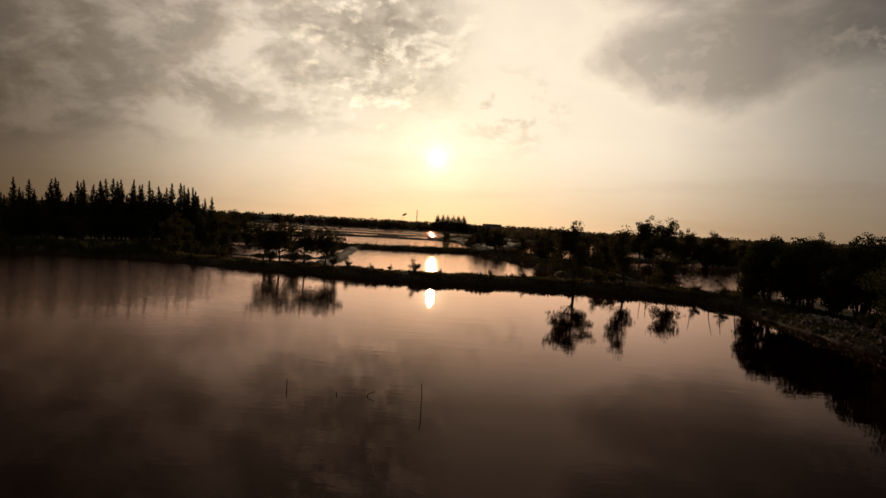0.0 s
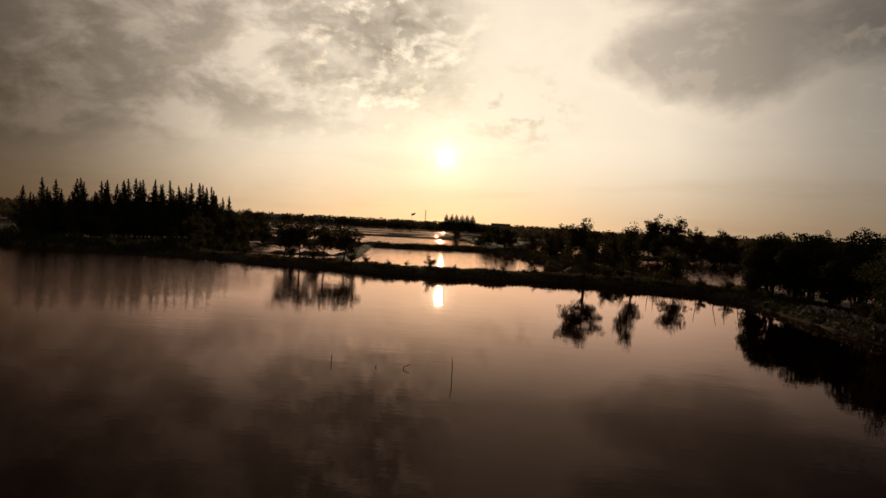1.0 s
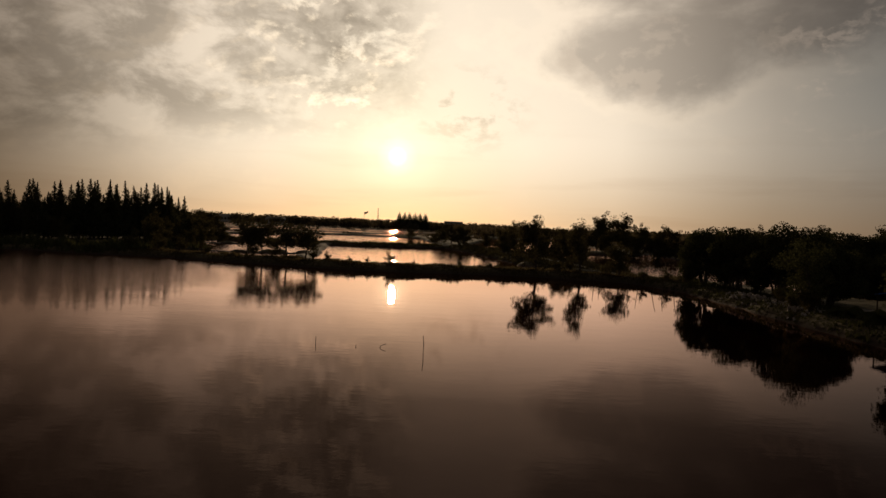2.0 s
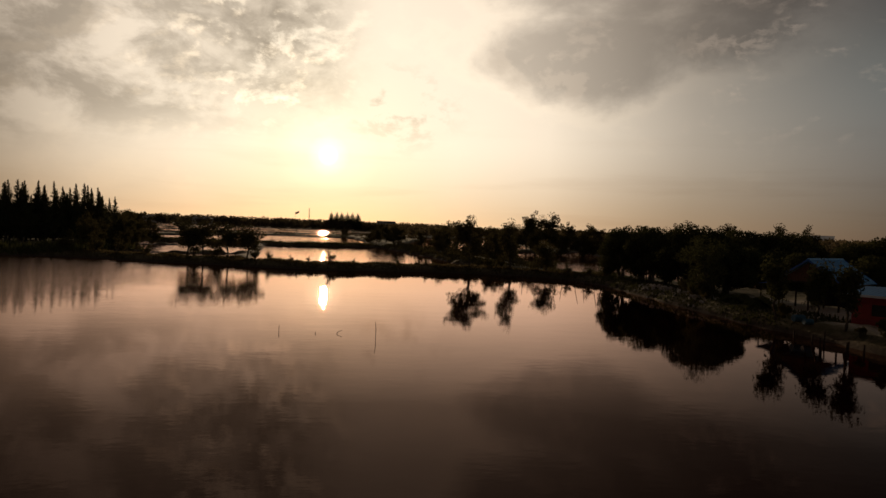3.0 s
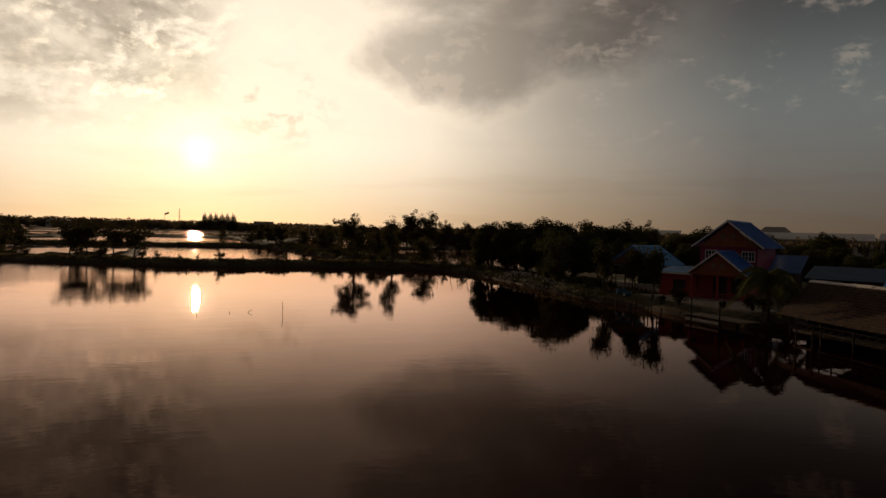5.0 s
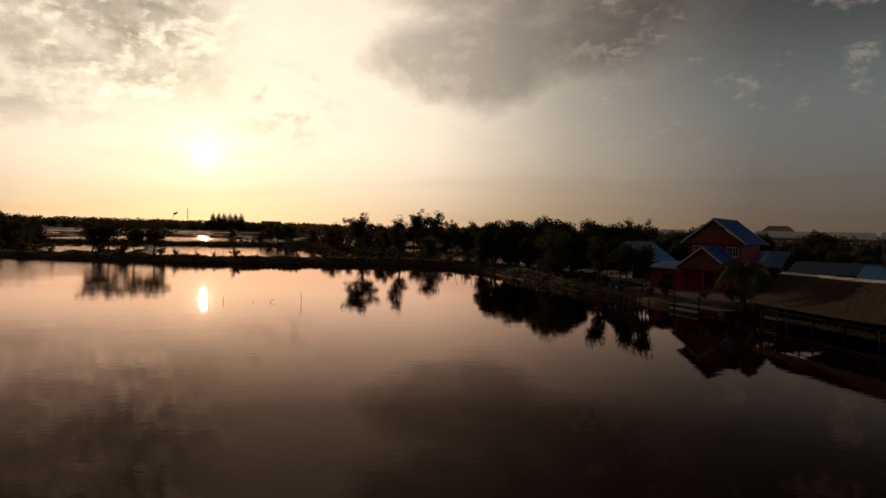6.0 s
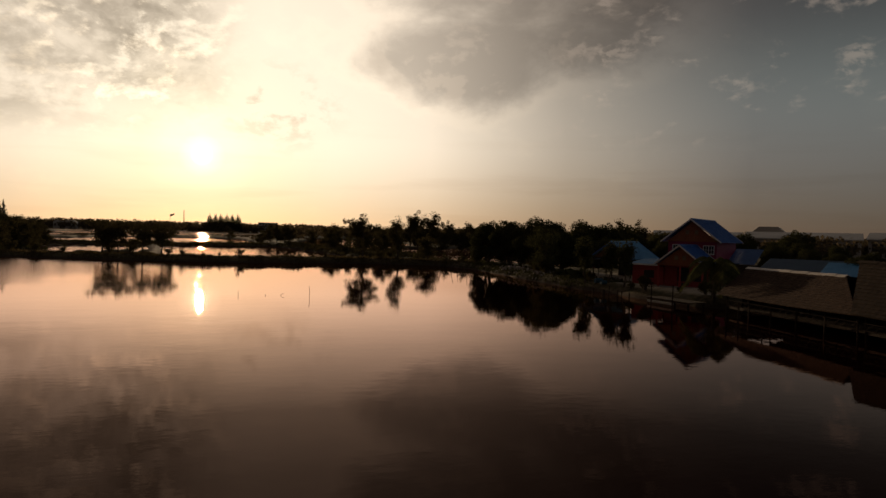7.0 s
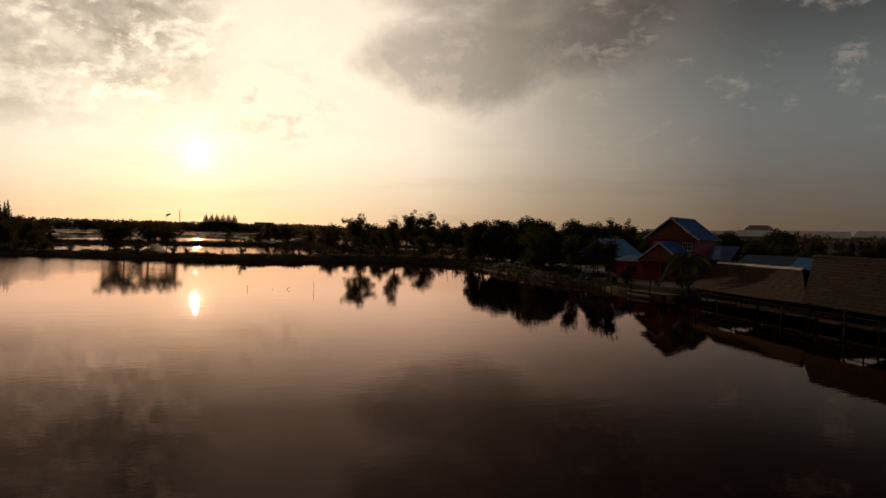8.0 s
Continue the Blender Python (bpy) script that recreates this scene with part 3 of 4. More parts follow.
        frond.make("frond", M_PALM, root)
    return root


def plant(source, spots, first=True):
    """Stand copies of a plant at x, y, turn, scale; the source takes the first place."""
    for i, (x, y, turn, s) in enumerate(spots):
        m = pose(x, y, ground_at(x, y) - 0.05, 0, 0, turn) @ Matrix.Diagonal((s, s, s, 1))
        if i == 0 and first:
            source.matrix_basis = m
        else:
            ob = copy_thing(source, Matrix.Identity(4))
            ob.matrix_basis = m


# the casuarina grove on the far shore
rng = np.random.default_rng(5)
kinds = [casuarina("casuarina_tree", 11 + i, 14.5, 3.4 + 0.3 * i, "tall dark feathery casuarina standing in a grove on the bank", "casuarina grove") for i in range(4)]
spots = [[], [], [], []]
for i in range(84):
    f = (i + rng.uniform(0, 1)) / 84 if i < 42 else rng.uniform(0, 1)
    f = (2 * f) % 1.0 if i < 42 else f
    d = rng.uniform(0, 14)
    x, y = -79.5 + 20 * f - 0.42 * d, 125 + 48 * f + 0.9 * d
    spots[i % 4].append((x, y, rng.uniform(0, 360), rng.uniform(0.58, 0.88) + 0.18 * f))
spots[0][0] = (-64.5, 188.0, 20, 0.96)
for kind, some in zip(kinds, spots):
    plant(kind, some)

# trees on the first bank
plant(broad_tree("bank_tree", 21, 8.9, 5.9, 0.24, 7600, 1.0, "open-crowned tree leaning over the pond's far dike", leaf=0.30), [(24.2, 106.5, 0, 1.0)])
plant(broad_tree("bank_tree", 22, 7.8, 2.4, 0.28, 3400, 0.95, "narrow leafy tree on the pond's far dike", leaf=0.30), [(31.5, 107.2, 0, 1.0)])
plant(broad_tree("bank_tree", 23, 4.6, 2.4, 0.15, 3200, 0.85, "low round leafy tree on the pond's far dike", leaf=0.28, stems=2), [(36.2, 102.5, 0, 1.0)])
plant(broad_tree("bank_tree", 24, 5.8, 3.2, 0.34, 3400, 0.85, "small spreading tree on the grassy dike", leaf=0.30, group="small trees on the dike"), [(-24.4, 113.5, 0, 1.10), (-21.4, 112.5, 140, 1.13), (-16.9, 111.0, 260, 1.0), (-13.6, 110.2, 50, 1.03)])

# the dense round trees of the east bank
dense = [dome_tree("round_tree", 31 + i, 8.2, 3.5, "dense round dark tree beside the water", "trees on the east bank", M_LEAF_DENSE) for i in range(3)]
plant(dense[0], [(45.6, 92, 0, 0.97), (47.2, 80, 80, 0.82), (48.8, 71.5, 150, 0.95), (63.5, 88, 30, 0.90), (80.6, 88.5, 200, 1.05), (71.4, 94.7, 10, 1.22), (84.5, 51.5, 100, 0.62), (92, 99, 30, 1.0)])
plant(dense[1], [(47.4, 89, 40, 0.84), (47.6, 75.5, 120, 1.0), (65.3, 84, 70, 0.86), (74.7, 92.6, 0, 1.17), (84.3, 85.7, 310, 1.17), (83.5, 45, 10, 0.52), (98, 86, 40, 0.86), (103, 78, 130, 0.92)])
plant(dense[2], [(46.8, 84.5, 90, 1.0), (48.4, 67, 10, 0.76), (64.4, 77, 250, 0.84), (67.9, 96.7, 33, 1.24), (88.5, 68, 120, 0.67), (84.5, 58, 10, 0.67), (86, 43, 77, 0.54),
                 (66, 66, 15, 0.66), (70, 60, 95, 0.62), (74, 52, 215, 0.62), (72, 44, 40, 0.56), (70, 38, 140, 0.51), (78, 70, 0, 0.70), (64, 30, 60, 0.47), (96, 72, 70, 0.80)])

# woods farther off
mid = [broad_tree("field_tree", 41 + i, 11.0, 5.2, 0.14, 5200, 1.35, "leafy tree among the fish ponds", M_LEAF, 0.48, group="trees among the ponds") for i in range(3)]
plant(mid[0], [(73, 255, 0, 1.3), (36.9, 187, 60, 0.7), (17.5, 248, 10, 0.72), (88, 262, 90, 1.0), (-55, 178, 20, 0.75), (-46.6, 128, 10, 0.5),
               (33, 160, 10, 0.5), (28, 186, 30, 0.6), (9, 256, 90, 0.55), (38, 146, 77, 0.36), (-62, 190, 15, 0.8), (-50, 160, 200, 0.55),
               (-84, 238, 30, 0.72), (-90, 262, 70, 0.76), (-97, 290, 200, 0.82), (-10, 402, 60, 0.62)])
plant(mid[1], [(79, 257, 40, 1.28), (30.6, 218, 60, 0.86), (13, 268, 10, 0.70), (96, 262, 120, 0.98), (-58, 198, 20, 0.78), (-53.7, 146, 10, 0.62),
               (37, 152, 10, 0.55), (25, 172, 30, 0.55), (6, 278, 90, 0.55), (32, 134, 77, 0.36), (-66, 200, 15, 0.8), (-48, 136, 200, 0.5), (-87, 250, 10, 0.74), (-94, 276, 120, 0.80), (-103, 308, 250, 0.86)])
plant(mid[2], [(68, 250, 80, 1.08), (16, 258, 60, 0.66), (58, 262, 10, 0.9), (64, 262, 90, 1.0), (28, 204, 20, 0.60), (-70, 137, 10, 0.45), (11, 292, 70, 0.7),
               (24, 216, 10, 0.5), (27, 150, 90, 0.36), (37, 162, 77, 0.5), (-60, 172, 15, 0.62), (-47, 146, 200, 0.45), (-82, 226, 20, 0.66), (-92, 284, 160, 0.78), (-100, 300, 310, 0.82)])
shore = [(57 + 33 * f, 232 - 14 * f) for f in (0.0, 0.2, 0.4, 0.6, 0.8, 1.0)] + [(94 + 8 * f, 212 - 104 * f) for f in (0.0, 0.1, 0.2, 0.3, 0.4, 0.5, 0.6, 0.7, 0.8, 0.9, 1.0)]
shore += [(-133, 184), (-141, 176), (-150, 188), (-160, 178)]
for i, (x, y) in enumerate(shore):
    plant(mid[i % 3], [(x + 4 * math.sin(7 * i), y + 4 * math.cos(5 * i), 67 * i, 0.78 + 0.14 * math.sin(3 * i))], first=False)
far_row = kinds[1]
for i in range(22):
    x, y = -84 + 2.95 * i, 1392 + 6 * math.sin(i * 2.1)
    ob = copy_thing(far_row, Matrix.Identity(4))
    s = 2.35 + 0.28 * math.sin(i * 1.7)
    ob.matrix_basis = pose(x, y, ground_at(x, y) - 0.3, 0, 0, 47 * i) @ Matrix.Diagonal((s, s, s, 1))
    tagged(ob, "distant casuarina in a row on the skyline", "tree", "far casuarina row")


def far_woods():
    """The low wooded skyline and the scrub between the farthest ponds."""
    rng = np.random.default_rng(77)
    m = Mesh()
    rows = []
    for i in range(3600):
        az = radians(rng.uniform(-42, 56))
        d = rng.uniform(0, 1) ** 0.85 * 900 + 260
        rows.append((5 + d * math.sin(az), d * math.cos(az), d))
    for i in range(900):
        az = radians(rng.uniform(-31, 6))
        d = rng.uniform(1345, 1640)
        rows.append((5 + d * math.sin(az), d * math.cos(az), d))
    for x, y, d in rows:
        if ground_at(x, y) < 0.5:
            continue
        low = -0.46 * y < x < 30 and y < 1310
        if low:
            if rng.uniform() < 0.45:
                continue
            h = rng.uniform(0.6, 1.5)
        elif d > 1340:
            h = rng.uniform(12.0, 22.0)
        else:
            h = rng.uniform(3.0, 7.5) + 0.0076 * d
        c = np.array([x, y, ground_at(x, y)])
        n = int(60 + 30 * rng.uniform())
        p = rng.normal(size=(n, 3))
        p *= (rng.uniform(0.1, 1.0, (n, 1)) ** 0.4) / (np.linalg.norm(p, axis=1)[:, None] + 1e-9)
        s = rng.uniform(2.0, 5.0) if low else h * rng.uniform(0.45, 0.7)
        p = p * np.array([s, s, h * 0.5]) + c + np.array([0, 0, h * 0.5])
        m.leaves(rng, p, 0.9 if low else 1.1 + 0.0020 * d, 0.6 if low else 0.9 + 0.0016 * d)
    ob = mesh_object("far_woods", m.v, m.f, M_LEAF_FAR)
    tagged(ob, "low wooded skyline and scrub beyond the ponds", "woods", kind="stuff")


far_woods()


def scrub(name, seed, line, half, count, height, label, mat):
    """Grass and weeds along a strip, for their uneven outline."""
    rng = np.random.default_rng(seed)
    m = Mesh()
    seg = [math.dist(a, b) for a, b in zip(line, line[1:])]
    pts = []
    for _ in range(count):
        u = rng.uniform(0, sum(seg))
        for (a, b), s in zip(zip(line, line[1:]), seg):
            if u <= s:
                break
            u -= s
        o = rng.uniform(-half, half)
        nx, ny = -(b[1] - a[1]) / s, (b[0] - a[0]) / s
        pts.append((a[0] + (b[0] - a[0]) * u / s + nx * o, a[1] + (b[1] - a[1]) * u / s + ny * o))
    pts = np.array(pts)
    z = land_height(pts[:, 0], pts[:, 1])
    keep = z > 0.12
    pts, z = pts[keep], z[keep]
    grow = 0.5 + 0.5 * ripple_noise(pts[:, 0] * 1.3, pts[:, 1], 3.1) + 0.3 * ripple_noise(pts[:, 0], pts[:, 1], 0.8)
    h = height * np.clip(grow, 0.15, 1.4) * rng.uniform(0.5, 1.2, len(pts))
    for (x, y), zz, hh in zip(pts, z, h):
        a = rng.uniform(0, math.pi)
        w = 0.10 + 0.10 * hh
        b = len(m.v)
        lx, ly = rng.normal(0, 0.22 * hh, 2)
        m.v += [(x - math.cos(a) * w, y - math.sin(a) * w, zz - 0.05), (x + math.cos(a) * w, y + math.sin(a) * w, zz - 0.05), (x + lx, y + ly, zz + hh)]
        m.f.append((b, b + 1, b + 2))
    return tagged(mesh_object(name, m.v, m.f, mat), label, "grass", kind="stuff")


scrub("bank_grass", 3, BANK[3:], 6.4, 26000, 0.55, "rough dry grass along the dike", M_REED)
scrub("dike_scrub", 4, [(-72, 214), (-28, 213), (-8, 226), (7, 236)], 6.0, 9000, 1.0, "tall weeds on the second dike", M_LEAF)
scrub("shore_scrub", 6, [(30, 114), (25, 150), (17, 200), (11, 232)], 6.0, 9000, 1.1, "weeds along the pond's wooded shore", M_LEAF)
scrub("pond_scrub", 12, [(41, 112), (41, 140), (37, 176), (28, 214), (19, 246)], 4.5, 8000, 1.2, "tall weeds between the ponds", M_LEAF)
scrub("wood_scrub", 13, [(102, 108), (101, 150), (94, 214), (102, 250), (122, 320)], 7.0, 9000, 3.0, "thicket behind the second pond", M_LEAF)
scrub("grove_scrub", 9, [(-100, 132), (-82, 122), (-60, 116), (-44, 122), (-50, 150), (-62, 176)], 7.0, 14000, 1.9, "tangled undergrowth below the casuarinas", M_LEAF_DENSE)
scrub("east_grass", 7, [(43, 99), (44, 80), (43, 60), (43, 44)], 4.0, 7000, 0.50, "rough grass on the east bank", M_LEAF_DENSE)


# ---- the houses on the east bank ----
M_RED = material("red painted boards", (0.24, 0.018, 0.018), (0.37, 0.032, 0.028), 0.6, 1.2, 0.25, stretch=(1, 1, 6))
M_PURPLE = material("crimson painted boards", (0.17, 0.010, 0.042), (0.28, 0.018, 0.068), 0.6, 1.2, 0.25, stretch=(1, 1, 6))
M_ORANGE = material("orange stained boards", (0.20, 0.058, 0.018), (0.30, 0.092, 0.030), 0.6, 1.5, 0.3, stretch=(6, 1, 1))
M_BROWN = material("brown stained boards", (0.085, 0.034, 0.016), (0.15, 0.060, 0.028), 0.7, 1.5, 0.3, stretch=(6, 1, 1))
M_BLUE = material("blue metal sheet", (0.026, 0.095, 0.33), (0.046, 0.150, 0.45), 0.45, 0.7, 0.15, spec=0.5)
M_TEAL = material("faded blue metal sheet", (0.07, 0.25, 0.46), (0.11, 0.34, 0.56), 0.45, 0.6, 0.15)
M_VENT = material("unpainted louvre wood", (0.17, 0.11, 0.065), (0.25, 0.17, 0.105), 0.8, 3.0, 0.3)
M_DULL_BLUE = material("dull blue metal sheet", (0.022, 0.066, 0.19), (0.038, 0.100, 0.27), 0.5, 0.7, 0.15)
M_SLATE = material("dull slate-blue metal sheet", (0.030, 0.055, 0.090), (0.050, 0.082, 0.125), 0.55, 0.6, 0.15)
M_WHITE = material("white paint", (0.62, 0.58, 0.54), (0.80, 0.77, 0.73), 0.55, 3.0, 0.1)
M_DARK = material("dark room", (0.02, 0.016, 0.013), (0.045, 0.036, 0.030), 0.9, 2.0, 0.1)
M_WOOD = material("weathered wood", (0.030, 0.021, 0.016), (0.080, 0.057, 0.043), 0.9, 2.0, 0.5, spec=0.15, stretch=(1, 1, 0.3))
M_BAMBOO = material("dark weathered bamboo", (0.022, 0.014, 0.010), (0.050, 0.033, 0.024), 0.9, 3.0, 0.3, spec=0.1)
M_THATCH = material("dry thatch", (0.040, 0.024, 0.017), (0.090, 0.056, 0.039), 0.95, 1.6, 0.35, fine=24.0, spec=0.1, stretch=(5, 1, 1))
M_THATCH_OLD = material("old dark thatch", (0.022, 0.014, 0.010), (0.050, 0.032, 0.022), 0.95, 1.4, 0.35, fine=24.0, spec=0.1, stretch=(5, 1, 1))
M_RIDGE = material("pale ridge cap", (0.45, 0.40, 0.35), (0.66, 0.60, 0.54), 0.6, 2.0, 0.3)
M_CONCRETE = material("concrete", (0.22, 0.20, 0.18), (0.38, 0.35, 0.31), 0.9, 1.0, 0.4)
M_STONE = material("rubble stone", (0.22, 0.185, 0.16), (0.50, 0.44, 0.39), 0.9, 2.0, 0.6, random_tint=0.6)
M_PLASTIC = material("faded blue plastic", (0.020, 0.075, 0.12), (0.032, 0.10, 0.15), 0.75, 2.0, 0.1)
M_STEEL = material("grey steel", (0.20, 0.20, 0.20), (0.34, 0.34, 0.33), 0.5, 1.0, 0.1, metal=0.6)
M_SHEET = material("pale factory sheet", (0.40, 0.36, 0.32), (0.56, 0.51, 0.46), 0.6, 0.05, 0.1)
M_GLASS = bpy.data.materials.new("window glass")
M_GLASS.use_nodes = True
glass_node = M_GLASS.node_tree.nodes["Principled BSDF"]
glass_node.inputs["Base Color"].default_value = (0.015, 0.017, 0.02, 1)
glass_node.inputs["Roughness"].default_value = 0.06


def slab(bm, a, b, c, d, thick):
    """A sheet between four corners, given a thickness downwards."""
    top = [bm.verts.new(p) for p in (a, b, c, d)]
    low = [bm.verts.new((p[0], p[1], p[2] - thick)) for p in (a, b, c, d)]
    bm.faces.new(top)
    bm.faces.new(low[::-1])
    for i in range(4):
        j = (i + 1) % 4
        bm.faces.new((top[j], top[i], low[i], low[j]))
    return bm


def ribbed(a, b, c, d, thick=0.05, step=0.33):
    """A metal roof sheet from eave a-b to ridge d-c, with standing ribs up the slope."""
    bm = bmesh.new()
    a, b, c, d = (Vector(p) for p in (a, b, c, d))
    slab(bm, a, b, c, d, thick)
    n = max(2, int((b - a).length / step))
    side = (b - a).normalized() * 0.03
    up = Vector((0, 0, 0.035))
    ribs = bmesh.new()
    for i in range(1, n):
        lo, hi = a + (b - a) * (i / n), d + (c - d) * (i / n)
        slab(ribs, lo - side + up, lo + side + up, hi + side + up, hi - side + up, 0.033)
    return bm, ribs


def roof_sheet(name, corners, mat, parent):
    sheet, ribs = ribbed(*corners)
    ob = part(name, sheet, mat, parent)
    tagged(part("ribs", ribs, mat, ob), kind="stuff")
    return ob


def gable_roof(parent, half, apex, eave, y0, y1, mat, trim, cx=0.0):
    """Two slopes, a ridge cap and the pale boards along the gable."""
    roof_sheet("roof_slope", ((cx - half, y1, eave), (cx - half, y0, eave), (cx, y0, apex), (cx, y1, apex)), mat, parent)
    roof_sheet("roof_slope", ((cx + half, y0, eave), (cx + half, y1, eave), (cx, y1, apex), (cx, y0, apex)), mat, parent)
    part("ridge_cap", prism(bmesh.new(), [(cx - 0.2, apex - 0.07), (cx, apex + 0.09), (cx + 0.2, apex - 0.07), (cx, apex - 0.01)], y0 - 0.02, y1 + 0.02), mat, parent)
    for y in (y0, y1):
        o = -0.06 if y == y0 else 0.02
        for s in (-1, 1):
            bm = prism(bmesh.new(), [(cx, apex + 0.04), (cx + s * (half + 0.03), eave + 0.02), (cx + s * (half + 0.03), eave - 0.16), (cx, apex - 0.15)], y + o, y + o + 0.04)
            bmesh.ops.recalc_face_normals(bm, faces=bm.faces)
            part("barge_board", bm, trim, parent, "white painted barge board")


def window(parent, x, y, z, w, h):
    """A white double casement with glazing bars, set on a wall that faces -y."""
    f = 0.07
    frame_bm = boxes((x - w / 2, y - 0.06, z, x + w / 2, y + 0.03, z + f), (x - w / 2, y - 0.06, z + h - f, x + w / 2, y + 0.03, z + h),
                     (x - w / 2, y - 0.06, z + f, x - w / 2 + f, y + 0.03, z + h - f), (x + w / 2 - f, y - 0.06, z + f, x + w / 2, y + 0.03, z + h - f),
                     (x - f / 2, y - 0.055, z + f, x + f / 2, y + 0.03, z + h - f))
    ob = part("window", frame_bm, M_WHITE, parent, "white double casement window")
    part("sill", boxes((x - w / 2 - 0.08, y - 0.12, z - 0.06, x + w / 2 + 0.08, y + 0.02, z - 0.002)), M_WHITE, ob)
    for s in (-1, 1):
        x0, x1 = sorted((x + s * f / 2, x + s * (w / 2 - f)))
        part("pane", boxes((x0, y - 0.02, z + f, x1, y - 0.005, z + h - f)), M_GLASS, ob)
        part("glazing_bar", boxes(((x0 + x1) / 2 - 0.02, y - 0.045, z + f, (x0 + x1) / 2 + 0.02, y - 0.022, z + h - f),
                                  (x0, y - 0.05, z + h / 2 - 0.02, x1, y - 0.046 + 0.022, z + h / 2 + 0.02)), M_WHITE, ob)


def boards(parent, name, x0, x1, y, z0, z1, mat, step=0.22):
    """Lapped boards on a wall that faces -y, as one cladding."""
    bm = bmesh.new()
    z = z0
    while z < z1 - 0.02:
        top = min(z + step - 0.012, z1)
        box(bm, x0, y - 0.035, z, x1, y - 0.003, top)
        z += step
    return part(name, bm, mat, parent)


def gable_fill(parent, name, cx, half, z0, z1, y, mat):
    bm = prism(bmesh.new(), [(cx - half, z0), (cx + half, z0), (cx, z1)], y, y + 0.10)
    bmesh.ops.recalc_face_normals(bm, faces=bm.faces)
    ob = part(name, bm, mat, parent, "orange boarded gable")
    # cover strips over the joints of the boards
    strips = bmesh.new()
    n = int(2 * half / 0.30)
    for i in range(1, n):
        x = cx - half + 2 * half * i / n
        top = z0 + (z1 - z0) * (1 - abs(x - cx) / half)
        if top - z0 > 0.1:
            box(strips, x - 0.02, y - 0.03, z0, x + 0.02, y - 0.003, top - 0.03)
    tagged(part("cover_strips", strips, mat, ob), kind="stuff")
    return ob


def vent(parent, x, y, z):
    ob = part("gable_vent", boxes((x - 0.20, y - 0.07, z, x + 0.20, y - 0.032, z + 0.48)), M_VENT, parent, "small brown louvred gable vent")
    for i in range(4):
        part("louvre", boxes((x - 0.16, y - 0.095, z + 0.06 + 0.10 * i, x + 0.16, y - 0.073, z + 0.11 + 0.10 * i)), M_VENT, ob)


def main_house():
    h = thing("house", 51.6, 41.0, 0.80, -55.2, "two-storey red and orange timber house with blue metal roofs", "house")
    # upper storey
    part("wall", boxes((-2.75, 0.7, 0.0, 2.75, 8.4, 5.25)), M_PURPLE, h, "crimson painted board walls")
    boards(h, "cladding", -2.78, 2.78, 0.70, 2.6, 5.3, M_PURPLE)
    gable_fill(h, "gable", 0.0, 2.75, 5.30, 7.55, 0.55, M_ORANGE)
    part("band", boxes((-2.85, 0.50, 5.20, 2.85, 0.70, 5.32)), M_ORANGE, h)
    vent(h, -0.52, 0.55, 6.05)
    vent(h, 0.52, 0.55, 6.05)
    gable_roof(h, 3.45, 7.85, 5.20, 0.0, 9.0, M_BLUE, M_WHITE)
    window(h, -1.62, 0.66, 3.85, 1.25, 1.00)
    window(h, 1.92, 0.66, 3.80, 1.25, 1.00)
    # the porch and the room behind it
    part("porch_wall", boxes((-1.9, -2.6, 0.0, 3.0, 0.68, 3.0)), M_RED, h, "red painted wall behind the porch")
    boards(h, "cladding", -1.9, 3.0, -2.60, 0.05, 2.9, M_RED, 0.25)
    # both openings are solid dark panels, the room's shade painted in their colour
    part("doorway", boxes((-0.3, -2.68, 0.18, 0.8, -2.638, 2.15)), M_DARK, h, "dark open doorway")
    part("door_frame", boxes((-0.4, -2.72, 0.18, -0.3, -2.638, 2.25), (0.8, -2.72, 0.18, 0.9, -2.638, 2.25), (-0.3, -2.72, 2.15, 0.8, -2.638, 2.25)), M_WOOD, h)
    part("wide_opening", boxes((1.3, -2.67, 0.75, 2.8, -2.638, 2.2)), M_DARK, h, "dark wide shutter opening")
    part("porch_floor", boxes((-2.1, -5.0, -0.3, 3.3, -2.64, 0.16), bevel=0.02), M_CONCRETE, h)
    for x in (-1.8, 0.6, 3.0):
        part("porch_post", boxes((x - 0.09, -4.85, 0.16, x + 0.09, -4.67, 2.72), bevel=0.015), M_RED, h)
    part("porch_beam", boxes((-2.0, -4.88, 2.52, 3.2, -4.64, 2.68)), M_ORANGE, h)
    gable_fill(h, "gable", 0.6, 2.4, 2.70, 4.50, -4.80, M_ORANGE)
    vent(h, 0.18, -4.80, 3.15)
    vent(h, 1.02, -4.80, 3.15)
    gable_roof(h, 2.85, 4.80, 2.55, -5.25, 0.6, M_BLUE, M_WHITE, 0.6)
    rail = part("porch_railing", boxes((-1.7, -4.80, 0.72, 2.9, -4.72, 0.80), (-1.7, -4.79, 0.26, 2.9, -4.73, 0.32)), M_RED, h, "low red porch railing")
    for i in range(16):
        x = -1.6 + 4.4 * i / 15
        part("baluster", boxes((x - 0.025, -4.785, 0.32, x + 0.025, -4.735, 0.72)), M_RED, rail)
    # the low wing with its own sloping sheet
    part("wing_wall", boxes((-5.6, -2.9, 0.0, -1.92, 1.6, 2.35)), M_RED, h, "bright red wing wall")
    boards(h, "cladding", -5.6, -1.95, -2.90, 0.05, 2.3, M_RED, 0.25)
    roof_sheet("wing_roof", ((-6.1, -3.5, 2.45), (-2.0, -3.5, 2.60), (-2.0, 1.9, 3.1), (-6.1, 1.9, 2.95)), M_TEAL, h)
